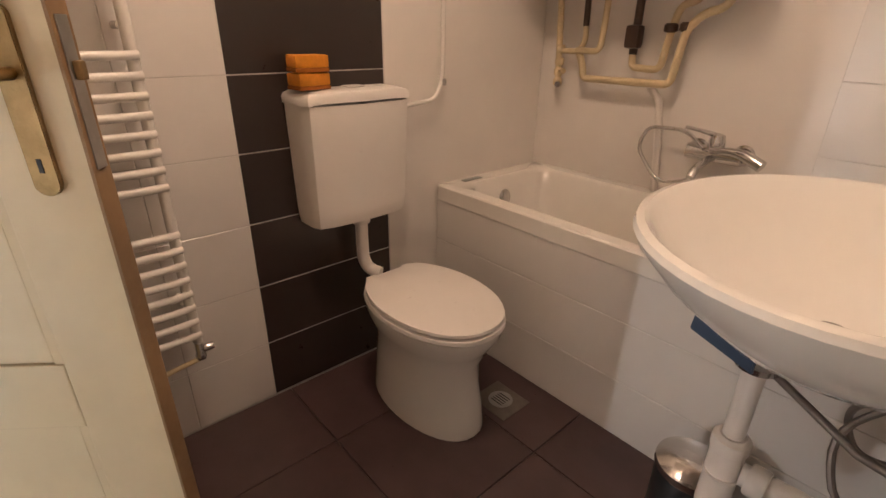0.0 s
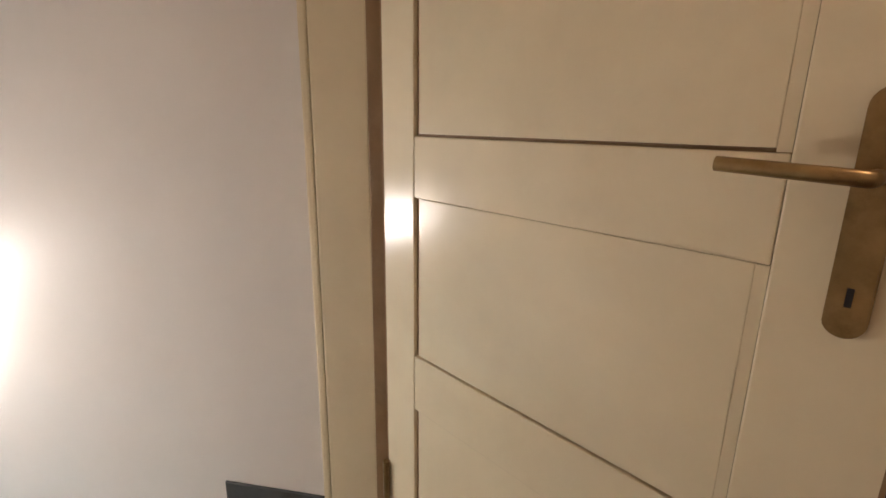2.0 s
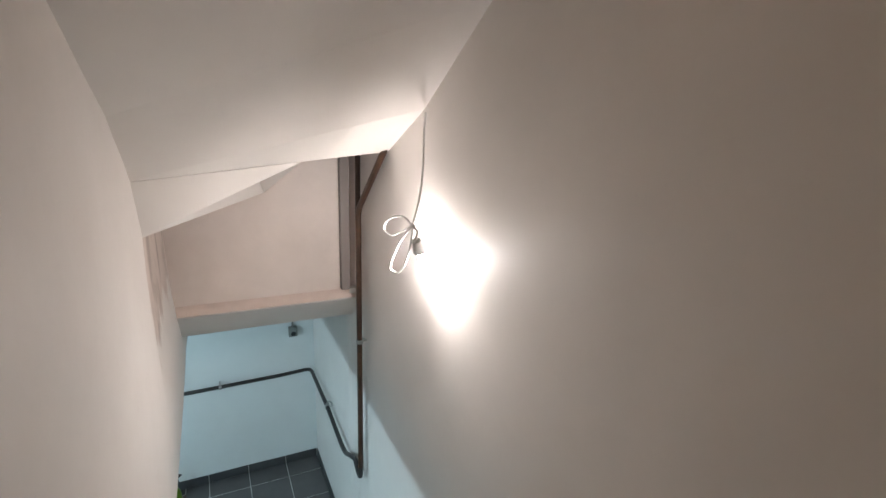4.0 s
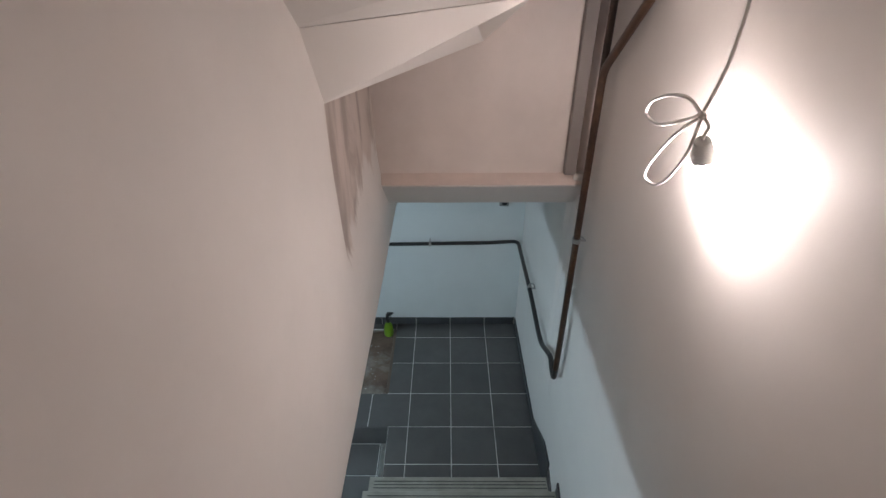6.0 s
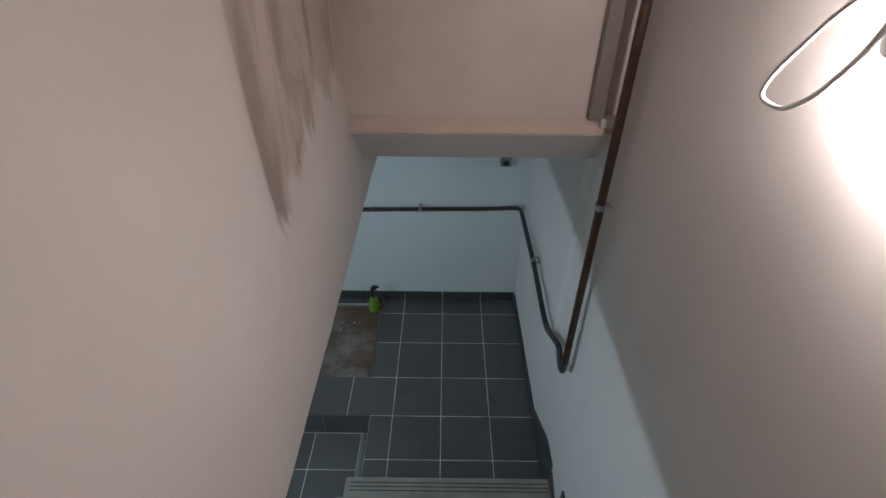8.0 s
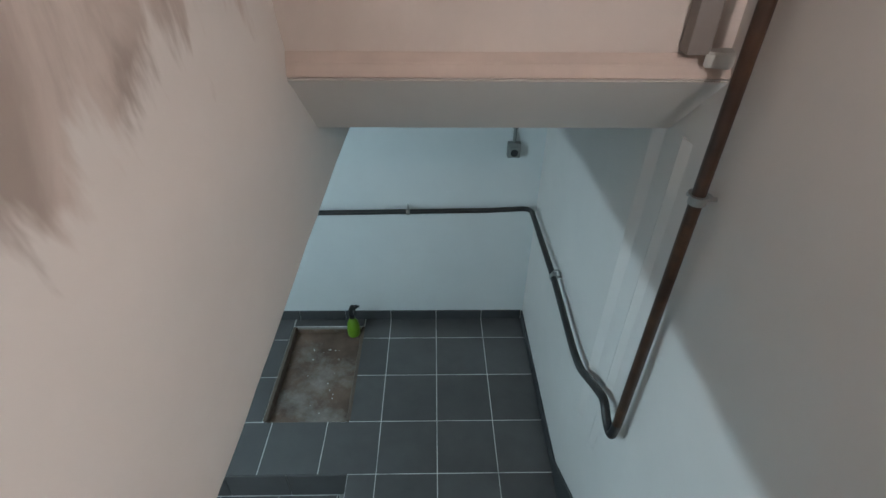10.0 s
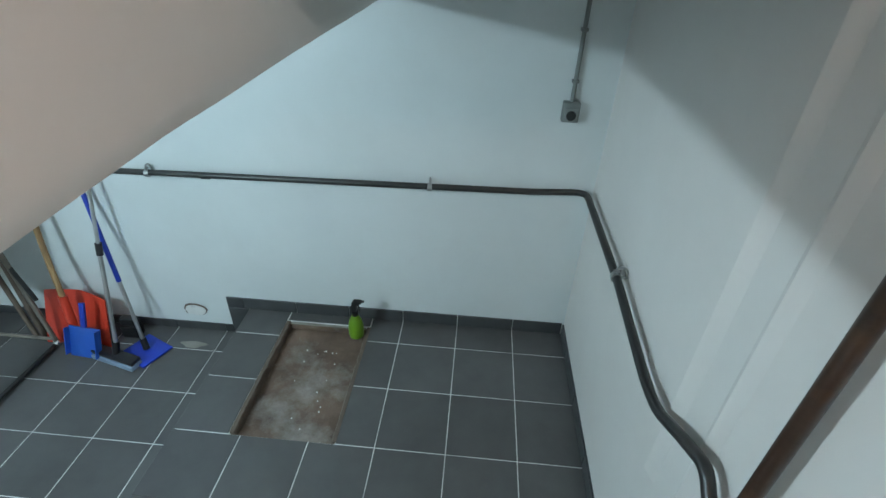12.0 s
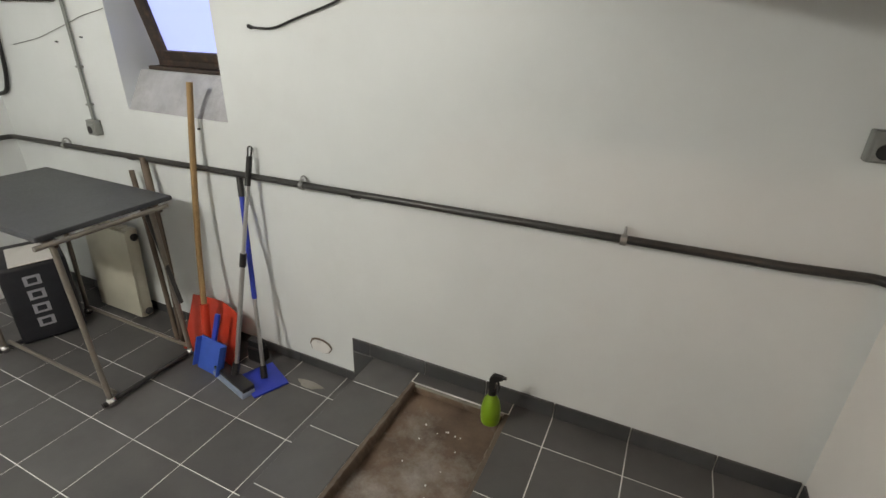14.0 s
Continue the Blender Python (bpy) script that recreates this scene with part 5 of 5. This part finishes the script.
def tiles():
    ob = bpy.data.objects
    T = 0.3205
    # low cellar floor
    grid_tiles("floor_tile", ob["floor_low"], GREY_FLOOR, cuts(X_END, EDGE_X, -2.053, 0.3145), cuts(1.6, Y_F, 3.85, 0.3145), pose(0, 0, Z_L), 0.0045)
    grid_tiles("floor_tile", ob["floor_low"], GREY_FLOOR, cuts(EDGE_X, -1.14, -1.468, 0.3145), cuts(1.6, EDGE_Y, 2.916, 0.3145), pose(0, 0, Z_L), 0.0045)
    # raised floor: right field, left field and the strip in front of the pit
    grid_tiles("floor_tile", ob["floor_raised"], GREY_FLOOR, cuts(-1.113, 0.0, -0.611, T), [3.4965, 3.832, 4.153, Y_F], pose(0, 0, Z_P), 0.0045)
    grid_tiles("floor_tile", ob["floor_raised"], GREY_FLOOR, cuts(-1.08, 0.0, -0.611, T), cuts(2.52, EDGE_Y, 2.871, T), pose(0, 0, Z_P), 0.0045)
    grid_tiles("floor_tile", ob["floor_raised"], GREY_FLOOR, [EDGE_X, -1.55, -1.235, -0.931, -0.611, -0.291, 0.0], [EDGE_Y, 3.4965], pose(0, 0, Z_P), 0.0045)
    grid_tiles("floor_tile", ob["floor_raised"], GREY_FLOOR, [EDGE_X, -1.608], [3.4965, 3.82, 4.14, Y_F], pose(0, 0, Z_P), 0.0045)
    grid_tiles("floor_tile", ob["floor_raised"], GREY_FLOOR, [-1.606, -1.114], [4.268, Y_F], pose(0, 0, Z_P), 0.0045)
    # risers of the raised floor
    grid_tiles("riser_tile", ob["floor_raised"], GREY_FLOOR, cuts(EDGE_X, -1.08, -1.40, T), [0, Z_P - Z_L - 0.01], pose(0, EDGE_Y, Z_L, 90, 0, 0), 0.004)
    grid_tiles("riser_tile", ob["floor_raised"], GREY_FLOOR, cuts(-Y_F, -EDGE_Y, -3.85, T), [0, Z_P - Z_L - 0.01], pose(EDGE_X, 0, Z_L, 90, 0, -90), 0.004)
    # skirting tiles
    far = pose(0, Y_F - 0.009, 0, 90, 0, 0)
    grid_tiles("skirting_tile", ob["wall_far"], SKIRT_TILE, cuts(-2.0, -0.0105, -0.611, T), [Z_P + 0.001, Z_P + 0.083], far, 0.004)
    grid_tiles("skirting_tile", ob["wall_far"], SKIRT_TILE, cuts(X_END + 0.01, -2.0, -2.368, 0.3145), [Z_L + 0.001, Z_L + 0.062], far, 0.004)
    grid_tiles("skirting_tile", ob["wall_far"], SKIRT_TILE, [-2.0, EDGE_X - 0.001], [Z_L + 0.001, Z_P], far, 0.002)
    side = pose(-0.009, 0, 0, 90, 0, -90)
    grid_tiles("skirting_tile", ob["wall_stair_right"], SKIRT_TILE, cuts(-Y_F + 0.01, -3.188, -3.83, T), [Z_P + 0.001, Z_P + 0.083], side, 0.004)
    grid_tiles("skirting_tile", ob["wall_stair_right"], SKIRT_TILE, [-0.76, -0.445], [0.001, 0.175], side, 0.004)
    # bathroom floor
    grid_tiles("floor_tile", ob["floor_bath"], BROWN_FLOOR, cuts(W_C, W_A, -0.302, 0.45), cuts(-1.63, D_IN, -0.917, 0.45), pose(0, 0, 0), 0.003)
    # toilet wall: white, dark strip, white; its rows are a hand's breadth high
    wall = pose(W_A + 0.012 - 0.008, 0, 0, 90, 0, -90)
    rows = [0.0] + [0.22 * k for k in range(1, 12)]
    p = ob["wall_bath_toilet"]
    grid_tiles("wall_tile", p, BATH_TILE, [-D_IN, 0.10, 0.60, 0.862], rows, wall, 0.0016)
    grid_tiles("dark_wall_tile", p, DARK_TILE, [0.862, 1.385], rows, wall, 0.004)
    grid_tiles("wall_panel", p, BATH_PAINT, [1.385, -W_B], [0.0, 2.42], wall, 0.001)
    # wall behind the bath, and the basin wall
    end = pose(0, W_B + 0.003, 0, 90, 0, 180)
    grid_tiles("wall_tile", ob["wall_bath_end"], BATH_TILE, [1.06, -W_C], rows[2:], end, 0.0012)
    bas = pose(W_C + 0.009, 0, 0, 90, 0, 90)
    grid_tiles("wall_tile", ob["wall_bath_basin"], BATH_TILE, cuts(W_B, D_IN, -1.0, 0.6), rows, bas, 0.0015)
    # bath front
    fr = pose(0, -1.624, 0, 90, 0, 180)
    grid_tiles("wall_tile", ob["bath_front_wall"], BATH_TILE, [-W_A, 1.57, -W_C], [0.0, 0.21, 0.42, 0.591], fr, 0.002)


build_structure()
hatch()
stairs()
reveal()
door_leaf()
towel_radiator()
cistern()
sponges()
toilet()
bathtub()
bath_front()
bath_mixer()
boiler_pipes()
wall_pipe()
basin()
bin_()
floor_drain()
ceiling_lamp()
bulb()
heating_pipe()
trunking()
socket_box(-0.178, -0.603, CEIL, "grey surface socket with a conduit above the heating pipe")
socket_box(-3.70, -0.915, CEIL, "grey surface socket with a conduit rising beside the cellar window")
window()
tools()
spray_bottle()
table()
old_radiator()
speaker()
cellar_lamp()
details()
tiles()
bpy.context.view_layer.update()
